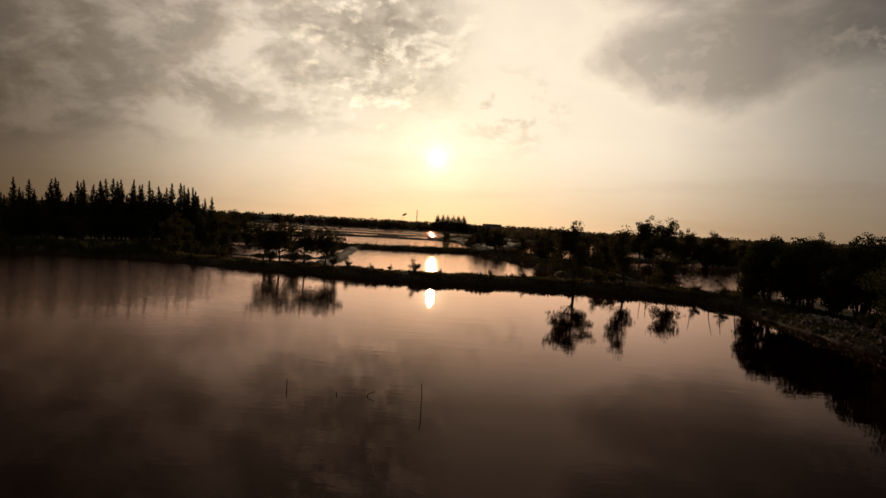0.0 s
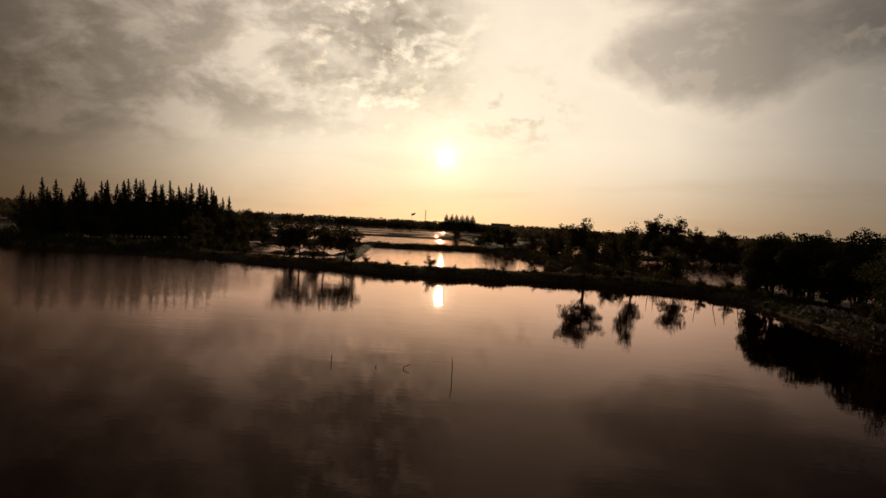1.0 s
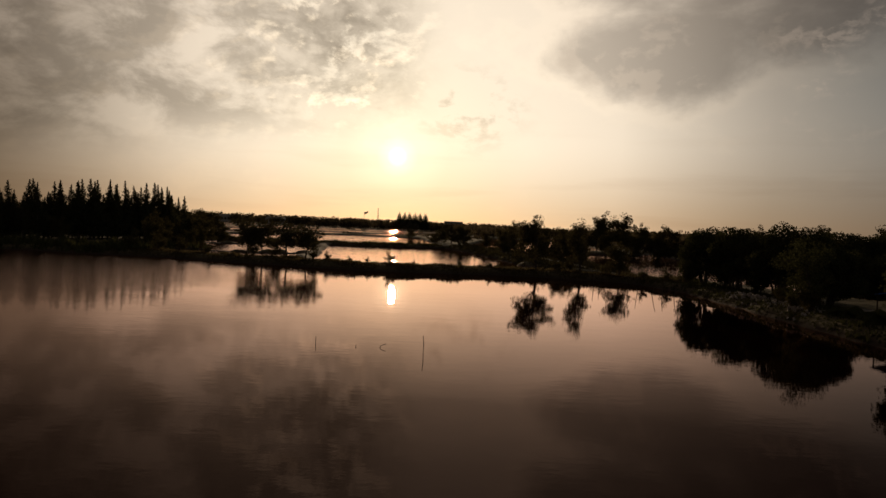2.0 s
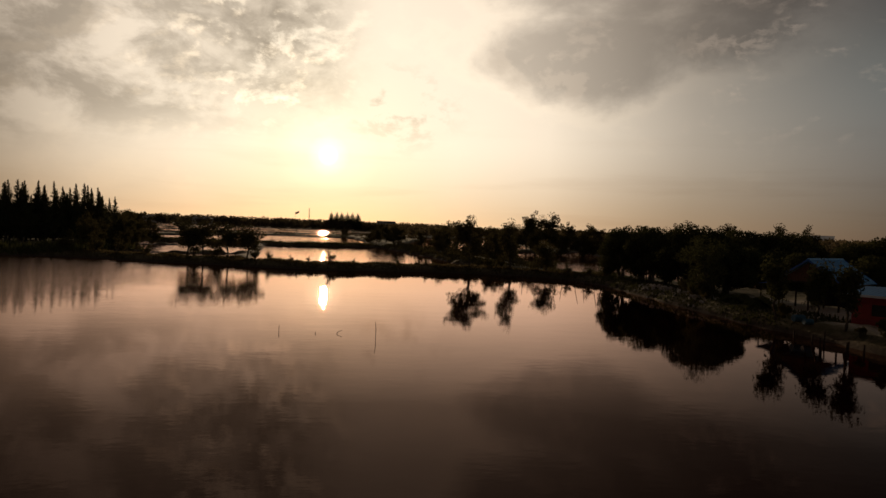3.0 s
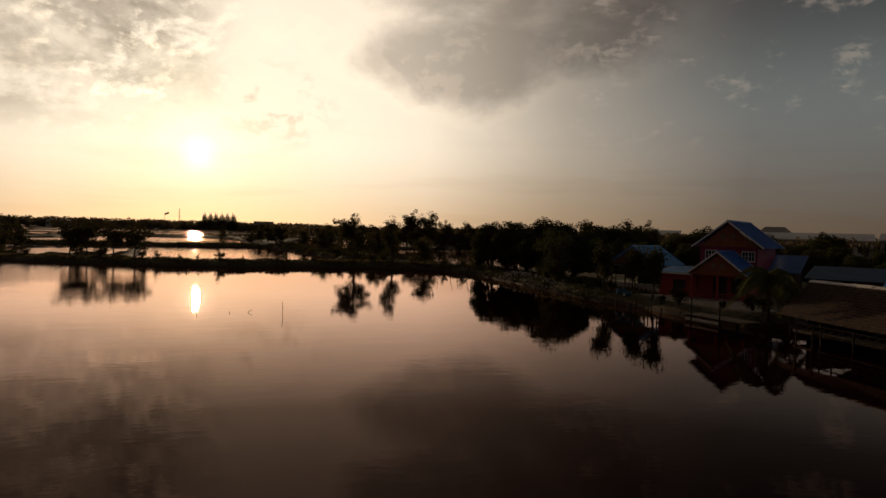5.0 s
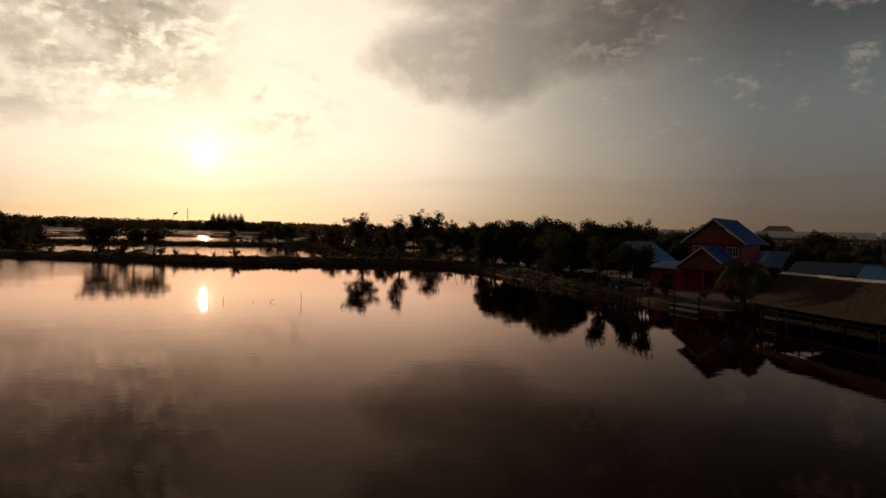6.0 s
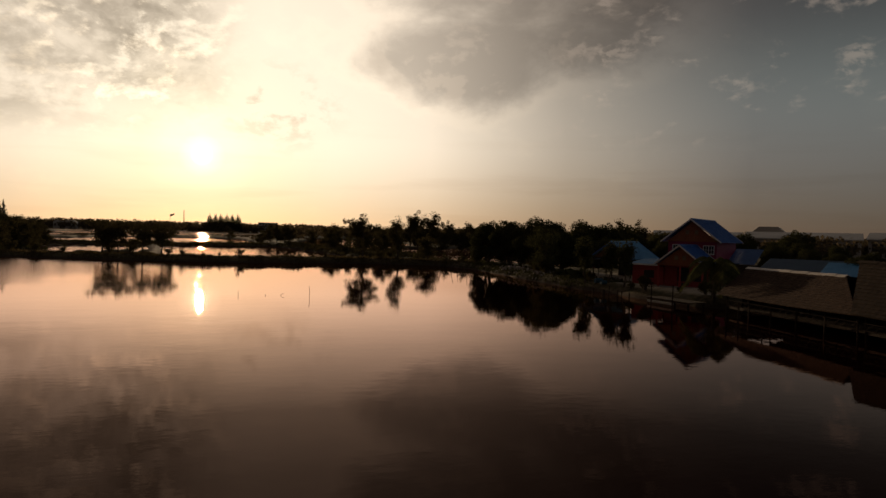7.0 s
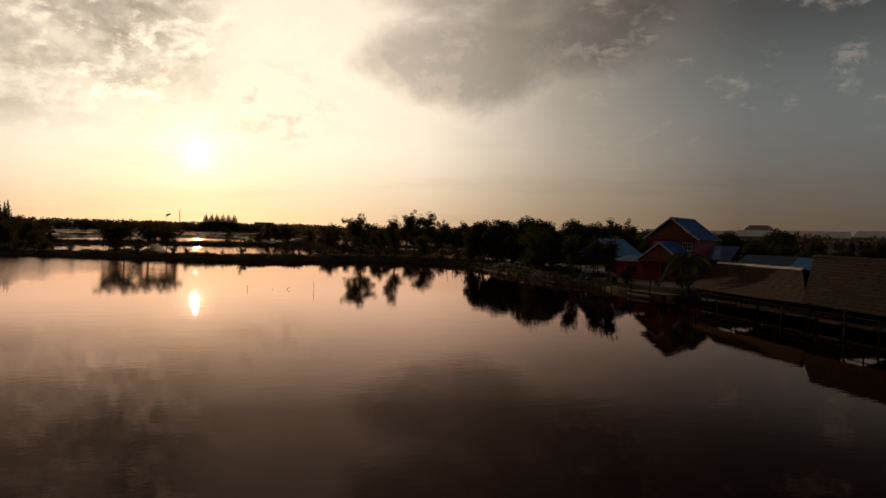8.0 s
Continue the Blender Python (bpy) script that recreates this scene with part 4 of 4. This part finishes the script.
    part("wing_fascia", boxes((-6.12, -3.56, 2.36, -2.3, -3.51, 2.54)), M_WHITE, h)
    # a dark panel on the wall, with the shade inside as its colour
    part("wing_window", boxes((-4.2, -2.96, 0.9, -3.0, -2.938, 1.8)), M_DARK, h, "dark unglazed window")
    # the lean-to behind
    part("lean_to_wall", boxes((2.77, 4.9, 0.0, 5.4, 8.3, 2.6)), M_WOOD, h, "dark timber lean-to wall")
    roof_sheet("lean_to_roof", ((2.8, 4.6, 2.75), (5.9, 4.6, 2.75), (5.9, 8.6, 4.45), (2.8, 8.6, 4.45)), M_DULL_BLUE, h)


main_house()


def annex():
    h = thing("open_shed", 48.0, 52.4, 0.80, -55.2, "open shed with a blue metal roof and a brown boarded gable", "shed")
    gable_roof(h, 3.1, 4.95, 2.75, 0.0, 9.0, M_TEAL, M_BLUE)
    bm = prism(bmesh.new(), [(-2.6, 2.85), (2.6, 2.85), (0, 4.70)], 0.5, 0.6)
    bmesh.ops.recalc_face_normals(bm, faces=bm.faces)
    part("gable", bm, M_BROWN, h, "brown boarded gable")
    for x in (-2.6, 0.0, 2.6):
        for y in (0.55, 4.5, 8.6):
            part("post", sticks(((x, y, -0.3), (x, y, 2.95 if x else 4.6), 0.09)), M_WOOD, h)
    part("tie_beam", boxes((-2.75, 0.50, 2.70, 2.75, 0.62, 2.84)), M_WOOD, h)
    part("back_wall", boxes((-2.5, 8.2, 0.0, 2.5, 8.35, 2.6)), M_DARK, h)
    part("side_wall", boxes((2.55, 3.6, 0.0, 2.68, 8.4, 2.6)), M_DARK, h)
    roof_sheet("lean_roof", ((-4.6, 0.4, 2.35), (-2.9, 0.4, 2.65), (-2.9, 6.0, 2.65), (-4.6, 6.0, 2.35)), M_BLUE, h)
    for y in (0.6, 3.2, 5.8):
        part("post", sticks(((-4.4, y, -0.3), (-4.4, y, 2.33), 0.06)), M_WOOD, h)


annex()


def thatch_hut(x, y, turn, ridge_len, eave_len, depth, eave, apex, mat, label, left=0.0, bays=5, seed=1, curtain=True):
    """A stilted open hut; local x runs along the shore, local y away from the water."""
    rng = np.random.default_rng(seed)
    h = thing("thatched_hut", x, y, 0.0, turn, label, "hut", "thatched huts on stilts")
    rise = apex - eave
    courses = 15
    for side in (0, 1):
        for c in range(courses):
            f0, f1 = c / courses, min(1.0, (c + 1.35) / courses)
            m = Mesh()
            n = int(eave_len / 0.22)
            rows = []
            for f, lift, ragged in ((f0, 0.13, 1), (f1, 0.02, 0)):
                a = left * f
                b = eave_len + (ridge_len + left - eave_len) * f
                row = []
                for i in range(n + 1):
                    u = a + (b - a) * i / n
                    j = rng.normal(0, 0.016) * ragged
                    d = depth * f - (0.10 + 0.6 * abs(j)) * ragged
                    row.append((u, d if side == 0 else 2 * depth - d, eave + rise * f + lift - 0.05 * ragged + j * 0.4 - 0.10 * math.sin(math.pi * i / n) * (1 - f)))
                rows.append(row)
            base = len(m.v)
            m.v += rows[0] + rows[1] + [(p[0], p[1], p[2] - 0.09) for p in rows[0]]
            k = n + 1
            for i in range(n):
                q = (base + i, base + i + 1, base + k + i + 1, base + k + i)
                m.f.append(q if side == 0 else q[::-1])
                m.f.append((base + 2 * k + i, base + 2 * k + i + 1, base + i + 1, base + i))
            m.make("thatch_course", mat, h)
    cap = bmesh.new()
    steps = 12
    for i in range(steps):
        u0, u1 = left - 0.1 + (ridge_len + 0.2) * i / steps, left - 0.1 + (ridge_len + 0.2) * (i + 1) / steps
        s = rng.normal(0, 0.02)
        slab(cap, (u0, depth - 0.30, apex - 0.02 + s), (u1 - 0.02, depth - 0.30, apex - 0.02 + s), (u1 - 0.02, depth, apex + 0.13 + s), (u0, depth, apex + 0.13 + s), 0.03)
        slab(cap, (u0, depth, apex + 0.13 + s), (u1 - 0.02, depth, apex + 0.13 + s), (u1 - 0.02, depth + 0.3, apex - 0.02 + s), (u0, depth + 0.3, apex - 0.02 + s), 0.03)
    part("ridge_cap", cap, M_RIDGE if mat is M_THATCH else mat, h, "pale strip along the ridge")
    floor_z = 0.62
    deck = part("deck", boxes((0.3, 0.9, floor_z - 0.16, eave_len - 0.3, 2 * depth - 0.4, floor_z - 0.05)), M_WOOD, h)
    planks = int((2 * depth - 1.3) / 0.24)
    for i in range(planks):
        y0 = 0.9 + i * 0.24
        part("plank", boxes((0.3, y0 + 0.01, floor_z - 0.046, eave_len - 0.3, y0 + 0.22, floor_z)), M_WOOD, deck)
    for i in range(bays + 1):
        u = 0.5 + (eave_len - 1.0) * i / bays
        for d in (0.55, depth, 2 * depth - 0.55):
            top = eave + rise * (1 - abs(d - depth) / depth) - 0.12
            if d == depth and not (left + 0.1 < u < left + ridge_len - 0.1):
                continue
            w = rng.normal(0, 0.05, 2)
            part("post", sticks(((u + w[0], d + w[1], -0.8), (u, d, top), 0.065, 0.05)), M_BAMBOO, h)
    rail = part("railing", sticks(((0.4, 0.5, floor_z + 0.58), (eave_len - 0.4, 0.5, floor_z + 0.55), 0.024), ((0.4, 0.5, floor_z + 0.12), (eave_len - 0.4, 0.5, floor_z + 0.10), 0.02)), M_BAMBOO, h, "bamboo railing with crossed canes")
    n = int(eave_len / 0.7)
    for i in range(n):
        u0, u1 = 0.5 + (eave_len - 1.0) * i / n, 0.5 + (eave_len - 1.0) * (i + 1) / n
        part("cane", sticks(((u0, 0.5, floor_z + 0.12), (u1, 0.5, floor_z + 0.56), 0.014), ((u1, 0.53, floor_z + 0.12), (u0, 0.53, floor_z + 0.56), 0.014)), M_BAMBOO, rail)
    part("eave_pole", sticks(((0.1, 0.55, eave - 0.12), (eave_len - 0.1, 0.55, eave - 0.14), 0.05)), M_BAMBOO, h)
    # plain dark sheet behind all but the first bays
    part("back_sheet", boxes((eave_len * 0.36, 2 * depth - 0.75, floor_z, eave_len - 0.6, 2 * depth - 0.68, eave + 0.2)), M_DARK, h, "dark sheet along the back of the hut")
    # added dark sheet: blocks the bright sky where dim trees would show through
    part("end_blocker", boxes((0.42, 1.9, floor_z - 0.5, 0.48, 2 * depth - 0.8, eave + 0.5)), M_DARK, h, "dark sheet added to close off the open end")
    if curtain:
        part("side_screen", boxes((0.62 + eave_len * 0.3, 1.2, floor_z + 0.95, eave_len - 0.6, 1.26, eave + 0.25)), M_DARK, h, "dark rolled mat under the eave")
    return h


thatch_hut(40.8, 22.6, -95.7, 11.0, 14.6, 3.9, 1.66, 3.80, M_THATCH, "open hut on stilts with a layered straw-coloured thatch roof", left=-1.6, seed=3)
thatch_hut(39.1, 8.2, -95.7, 21.0, 17.0, 4.6, 1.72, 4.85, M_THATCH_OLD, "large open hut on stilts with an old dark thatch roof", left=-4.4, seed=4, bays=6)

# low blue roofs beyond the huts
for x, y, turn, ln, mat in ((60.0, 27.0, -58, 6.0, M_TEAL), (64.5, 34.5, -58, 14.0, M_SLATE)):
    h = thing("low_shed", x, y, ground_at(x, y), turn, "low shed with a faded blue metal roof", "shed", "low blue sheds")
    part("wall", boxes((-ln / 2 + 0.4, 0.4, 0, ln / 2 - 0.4, 4.2, 1.9)), M_WOOD, h)
    roof_sheet("roof", ((-ln / 2, 0, 1.95), (ln / 2, 0, 1.95), (ln / 2, 4.6, 3.15), (-ln / 2, 4.6, 3.15)), mat, h)

# ---- the landing and the pond's edge ----
def landing():
    h = thing("landing_stage", 40.6, 31.5, 0.0, -86.0, "timber landing on posts at the pond's edge", "landing")
    deck = part("deck_frame", boxes((0.0, -0.9, 0.42, 6.0, -0.8, 0.56), (0.0, 0.8, 0.42, 6.0, 0.9, 0.56)), M_WOOD, h)
    rng = np.random.default_rng(8)
    for i in range(25):
        x = i * 0.243
        part("plank", boxes((x, -1.05 + rng.normal(0, 0.03), 0.562 + rng.normal(0, 0.004), x + 0.22, 1.0, 0.60)), M_WOOD, deck)
    for i in range(4):
        x = 0.2 + 1.84 * i
        for y in (-0.8, 0.85):
            part("post", sticks(((x + rng.normal(0, 0.06), y, -0.9), (x, y, 0.54), 0.07, 0.06)), M_BAMBOO, h)
    for i in range(5):
        x = -10.5 + 1.7 * i + rng.normal(0, 0.3)
        part("bank_pile", sticks(((x, -0.2 + rng.normal(0, 0.15), -0.9), (x + rng.normal(0, 0.08), -0.2, 0.55 + 0.5 * rng.uniform()), 0.07, 0.05)), M_BAMBOO, h)
    part("edge_beam", boxes((0.6, -1.25, 0.18, 4.2, -1.11, 0.36)), M_CONCRETE, h, "pale beam along the water's edge")


landing()
for x, y, top, lean in ((39.0, 29.6, 2.0, 0.05), (39.0, 26.4, 2.1, 0.12), (38.6, 17.6, 1.5, 0.04), (38.2, 18.4, 1.4, -0.05), (38.4, 34.5, 0.9, 0.0), (38.2, 36.8, 0.8, 0.02)):
    post = tagged(mesh_object("mooring_post", [], [], M_BAMBOO), "weathered wooden post standing in the water", "post", "posts at the landing")
    bm = sticks(((0, 0, -0.9), (lean, lean * 0.4, top), 0.075, 0.05))
    bm.to_mesh(post.data)
    bm.free()
    post.matrix_basis = pose(x, y, 0)

# poles and dead sticks in the open water
for name, x, y, ends, label in (
    ("pond_pole", 8.1, 37.5, ((0, 0, -0.7), (0.03, 0, 0.5), (-0.02, 0.02, 1.0)), "thin crooked pole standing in the pond"),
    ("pond_pole", 1.8, 39.1, ((0, 0, -0.7), (0.0, 0, 0.2), (0.01, 0.0, 0.42)), "short thin pole standing in the pond"),
    ("pond_stick", 5.5, 38.7, ((0, 0, -0.4), (0.12, 0, 0.10), (0.42, 0.1, 0.22)), "bent dead stick poking from the pond"),
    ("pond_stick", 4.2, 38.6, ((0, 0, -0.4), (0.01, 0, 0.05), (0.03, 0.0, 0.13)), "stub of a dead stick in the pond"),
):
    m = Mesh()
    m.tube(ends, (0.028, 0.022, 0.014), 6)
    ob = tagged(mesh_object(name, m.v, m.f, M_BARK, smooth=True), label, "pole")
    ob.matrix_basis = pose(x, y, 0)

rng = np.random.default_rng(15)
for x, y in ((29.8, 89.5), (30.6, 90.0), (33.8, 83.0), (34.8, 81.0), (35.6, 79.5), (36.8, 79.0)):
    m = Mesh()
    t = rng.normal(0, 0.25, 2)
    m.tube(((0, 0, -0.6), (t[0] * 0.5, t[1] * 0.5, 0.7), (t[0] + 0.1, t[1], 1.5 + rng.uniform(0, 0.6))), (0.05, 0.04, 0.025), 5)
    ob = tagged(mesh_object("dead_branch", m.v, m.f, M_BARK), "bare leaning stake in the shallows off the dike", "stake", "stakes off the dike")
    ob.matrix_basis = pose(x, y, 0)

# ---- yard plants ----
def stand(ob, x, y, turn=0, s=1.0):
    plant(ob, [(x, y, turn, s)])
    return ob


stand(palm("coconut_palm", 51, 3.5, 3.7, "young coconut palm with drooping fronds beside the landing", 19), 43.6, 26.6)
stand(palm("low_palm", 52, 0.7, 2.2, "stemless young palm on the bank", 12), 44.6, 54.0)
stand(palm("low_palm", 53, 0.6, 1.9, "stemless young palm on the bank", 11), 44.0, 57.5, 40)
stand(palm("low_palm", 54, 0.5, 1.6, "stemless young palm by the thatched hut", 11), 42.6, 24.2, 70)
yard = broad_tree("yard_tree", 61, 4.9, 0.85, 0.50, 1800, 0.58, "slim yard tree with a dense small crown", M_LEAF_DENSE, 0.26, group="yard trees")
plant(yard, [(42.8, 43.6, 0, 1.0), (42.6, 40.2, 90, 1.06), (41.2, 46.6, 200, 1.08)])
small = shrub("yard_bush", 62, 1.7, 1.1, 900, "leafy bush at the edge of the yard", "yard bushes")
plant(small, [(42.5, 35.8, 0, 1.0), (41.9, 46.5, 40, 0.8), (42.2, 38.2, 140, 0.5), (43.6, 31.6, 200, 0.45), (46.0, 30.8, 250, 0.9), (47.3, 28.5, 20, 1.2), (44.8, 28.4, 100, 0.8),
              (42.5, 60.0, 0, 1.3), (42.8, 64.0, 60, 1.0), (44.0, 68.0, 120, 1.2)])
feathery = broad_tree("bank_willow", 63, 8.6, 3.0, 0.18, 5200, 1.1, "loose feathery tree leaning over the bank", M_LEAF_DENSE, 0.26, stems=2)
plant(feathery, [(43.4, 61.0, 0, 0.80), (45.5, 66.5, 120, 0.70)])
dike_bush = shrub("dike_bush", 64, 1.9, 1.3, 800, "low bush on the grassy dike", "bushes on the dike")
plant(dike_bush, [(-9.8, 109.4, 0, 0.7), (0.6, 108.0, 50, 0.9), (-6, 108.2, 100, 0.45), (39.4, 99.5, 20, 0.75), (41.6, 95.6, 75, 0.8), (30.0, 108.0, 300, 1.0), (12.0, 110.0, 0, 0.5),
                  (-36, 115, 10, 1.2), (-41, 117, 60, 1.4), (-31, 113.5, 200, 0.8), (-46, 118, 300, 1.5), (-12.2, 110.2, 200, 0.9), (27.5, 107, 20, 1.0), (43.5, 93, 20, 1.1),
                  (-23.0, 112.6, 30, 1.3), (-19.0, 111.8, 120, 1.1), (4.5, 108.4, 200, 0.35), (-3.0, 107.8, 260, 0.4), (17.0, 109.6, 90, 0.5)])

# rubble tipped on the bank
rng = np.random.default_rng(33)
rubble = thing("rubble_heap", 43.0, 66.0, 0.0, 0, "heap of broken concrete and stones tipped on the bank", "rubble")
stones = []
for i in range(4):
    bm = bmesh.new()
    bmesh.ops.create_icosphere(bm, subdivisions=1, radius=0.5)
    for v in bm.verts:
        v.co *= rng.uniform(0.65, 1.2)
        v.co.z *= 0.6
    me = bpy.data.meshes.new("stone")
    bm.to_mesh(me)
    bm.free()
    me.materials.append(M_STONE)
    stones.append(me)
for i in range(280):
    x, y = rng.normal(-0.2, 0.95), rng.uniform(-7.5, 10.5)
    s = rng.uniform(0.16, 0.50)
    ob = new("stone", stones[i % 4])
    ob.parent = rubble
    z = ground_at(43 + x, 66 + y)
    ob.matrix_basis = pose(x, y, z + 0.12 * s + 0.35 * math.exp(-x * x) * rng.uniform(0, 1), *rng.uniform(0, 360, 3)) @ Matrix.Diagonal((s, s, s, 1))

# clutter in the yard
for x, y, s in ((41.9, 44.5, 1.0), (41.8, 43.2, 0.8)):
    t = thing("plastic_drum", x, y, ground_at(x, y), 0, "faded blue plastic drum lying on the bank", "drum", "blue drums")
    bm = bmesh.new()
    beam(bm, (-0.45 * s, 0, 0.28 * s), (0.45 * s, 0, 0.28 * s), 0.28 * s, sides=14)
    part("body", bm, M_PLASTIC, t)
    part("hoop", sticks(((-0.18 * s, 0, 0.28 * s), (-0.14 * s, 0, 0.28 * s), 0.295 * s, 0.295 * s, 14), ((0.14 * s, 0, 0.28 * s), (0.18 * s, 0, 0.28 * s), 0.295 * s, 0.295 * s, 14)), M_PLASTIC, t)

# ---- far things ----
def tower():
    x, y = -240, 2550
    z = ground_at(x, y)
    t = thing("radio_mast", x, y, z, 0, "slender lattice radio mast on the skyline", "mast")
    for a in range(3):
        c, s = math.cos(2.094 * a), math.sin(2.094 * a)
        part("leg", sticks(((c * 3.0, s * 3.0, 0), (c * 1.1, s * 1.1, 73), 0.75, 0.5)), M_STEEL, t)
    part("bracing", sticks(*[((2.6 * math.cos(2.094 * i), 2.6 * math.sin(2.094 * i), 4.6 * i), (2.0 * math.cos(2.094 * (i + 1)), 2.0 * math.sin(2.094 * (i + 1)), 4.6 * i + 4.6), 0.32) for i in range(15)]), M_STEEL, t)
    f = thing("flagpole", -164, 1460, ground_at(-164, 1460), 0, "tall flagpole with a small flag flying", "flagpole")
    part("pole", sticks(((0, 0, 0), (0, 0, 35.0), 0.4, 0.26)), M_STEEL, f)
    m = Mesh()
    for i in range(9):
        u = i / 8
        m.v += [(8.5 * u, 1.2 * math.sin(5 * u), 27.0 + 3.9 * u), (8.5 * u, 1.2 * math.sin(5 * u) + 0.3, 31.6 + 2.9 * u)]
    m.f += [(2 * i, 2 * i + 2, 2 * i + 3, 2 * i + 1) for i in range(8)]
    flag = m.make("flag", M_DARK, f)
    flag.matrix_basis = pose(0, 0, 2)


tower()


def prism_side(half, y0, z0, y1, z1):
    """A sloping metal roof, low at the front."""
    bm = slab(bmesh.new(), (-half, y0, z0), (half, y0, z0), (half, y1, z1), (-half, y1, z1), 0.4)
    bmesh.ops.recalc_face_normals(bm, faces=bm.faces)
    return bm


def block(name, x, y, w, d, h, turn, label, roof="flat", floors=2):
    """A far building with rows of windows and a roof."""
    t = thing(name, x, y, ground_at(x, y) - 0.2, turn, label, "building")
    part("wall", boxes((-w / 2, 0, 0, w / 2, d, h)), M_SHEET, t)
    n = max(3, int(w / 6))
    for fl in range(floors):
        for i in range(n):
            u = -w / 2 + w * (i + 0.5) / n
            z = h * (fl + 0.35) / floors
            part("window", boxes((u - w / n * 0.3, -0.12, z, u + w / n * 0.3, -0.02, z + h / floors * 0.4)), M_DARK, t)
    if roof == "flat":
        part("roof", boxes((-w / 2 - 0.6, -0.6, h + 0.01, w / 2 + 0.6, d + 0.6, h + 0.6)), M_CONCRETE, t)
    elif roof == "shed":
        part("roof", prism_side(w / 2 + 0.8, -1.0, h - 0.2, d, h + 3.0), M_SHEET, t, "pale metal roof")
    else:
        part("roof", prism(bmesh.new(), [(-w / 2 - 1, h + 0.01), (w / 2 + 1, h + 0.01), (w * 0.32, h + h * 0.28), (-w * 0.32, h + h * 0.28)], -1, d + 1), M_SHEET, t)
    return t


block("far_block", 33, 1372, 39, 18, 21.0, 0, "flat-roofed concrete building on the skyline", floors=4)
block("far_hall", -212, 2300, 62, 34, 19.0, 0, "low hall with a hipped roof on the skyline", "pitch", 1)
block("factory_hall", 264, 352, 15, 24, 9.4, -38, "long pale factory hall beyond the trees", "shed", 1)
block("factory_hall", 290, 322, 13, 24, 9.2, -42, "long pale factory hall beyond the trees", "shed", 1)
block("factory_hall", 232, 208, 46, 24, 7.8, -48, "long pale factory hall beyond the trees", "shed", 1)
block("factory_hall", 262, 178, 34, 24, 8.2, -52, "long pale factory hall beyond the trees", "shed", 1)
block("far_hall", 265, 262, 14, 22, 11.0, -46, "large hall with a low hipped pale roof", "pitch", 1)
block("far_house", -345, 1392, 38, 20, 12.0, 0, "pale house among far trees", "pitch", 1)
block("far_house", -455, 1400, 40, 20, 12.0, 0, "pale house among far trees", "pitch", 1)
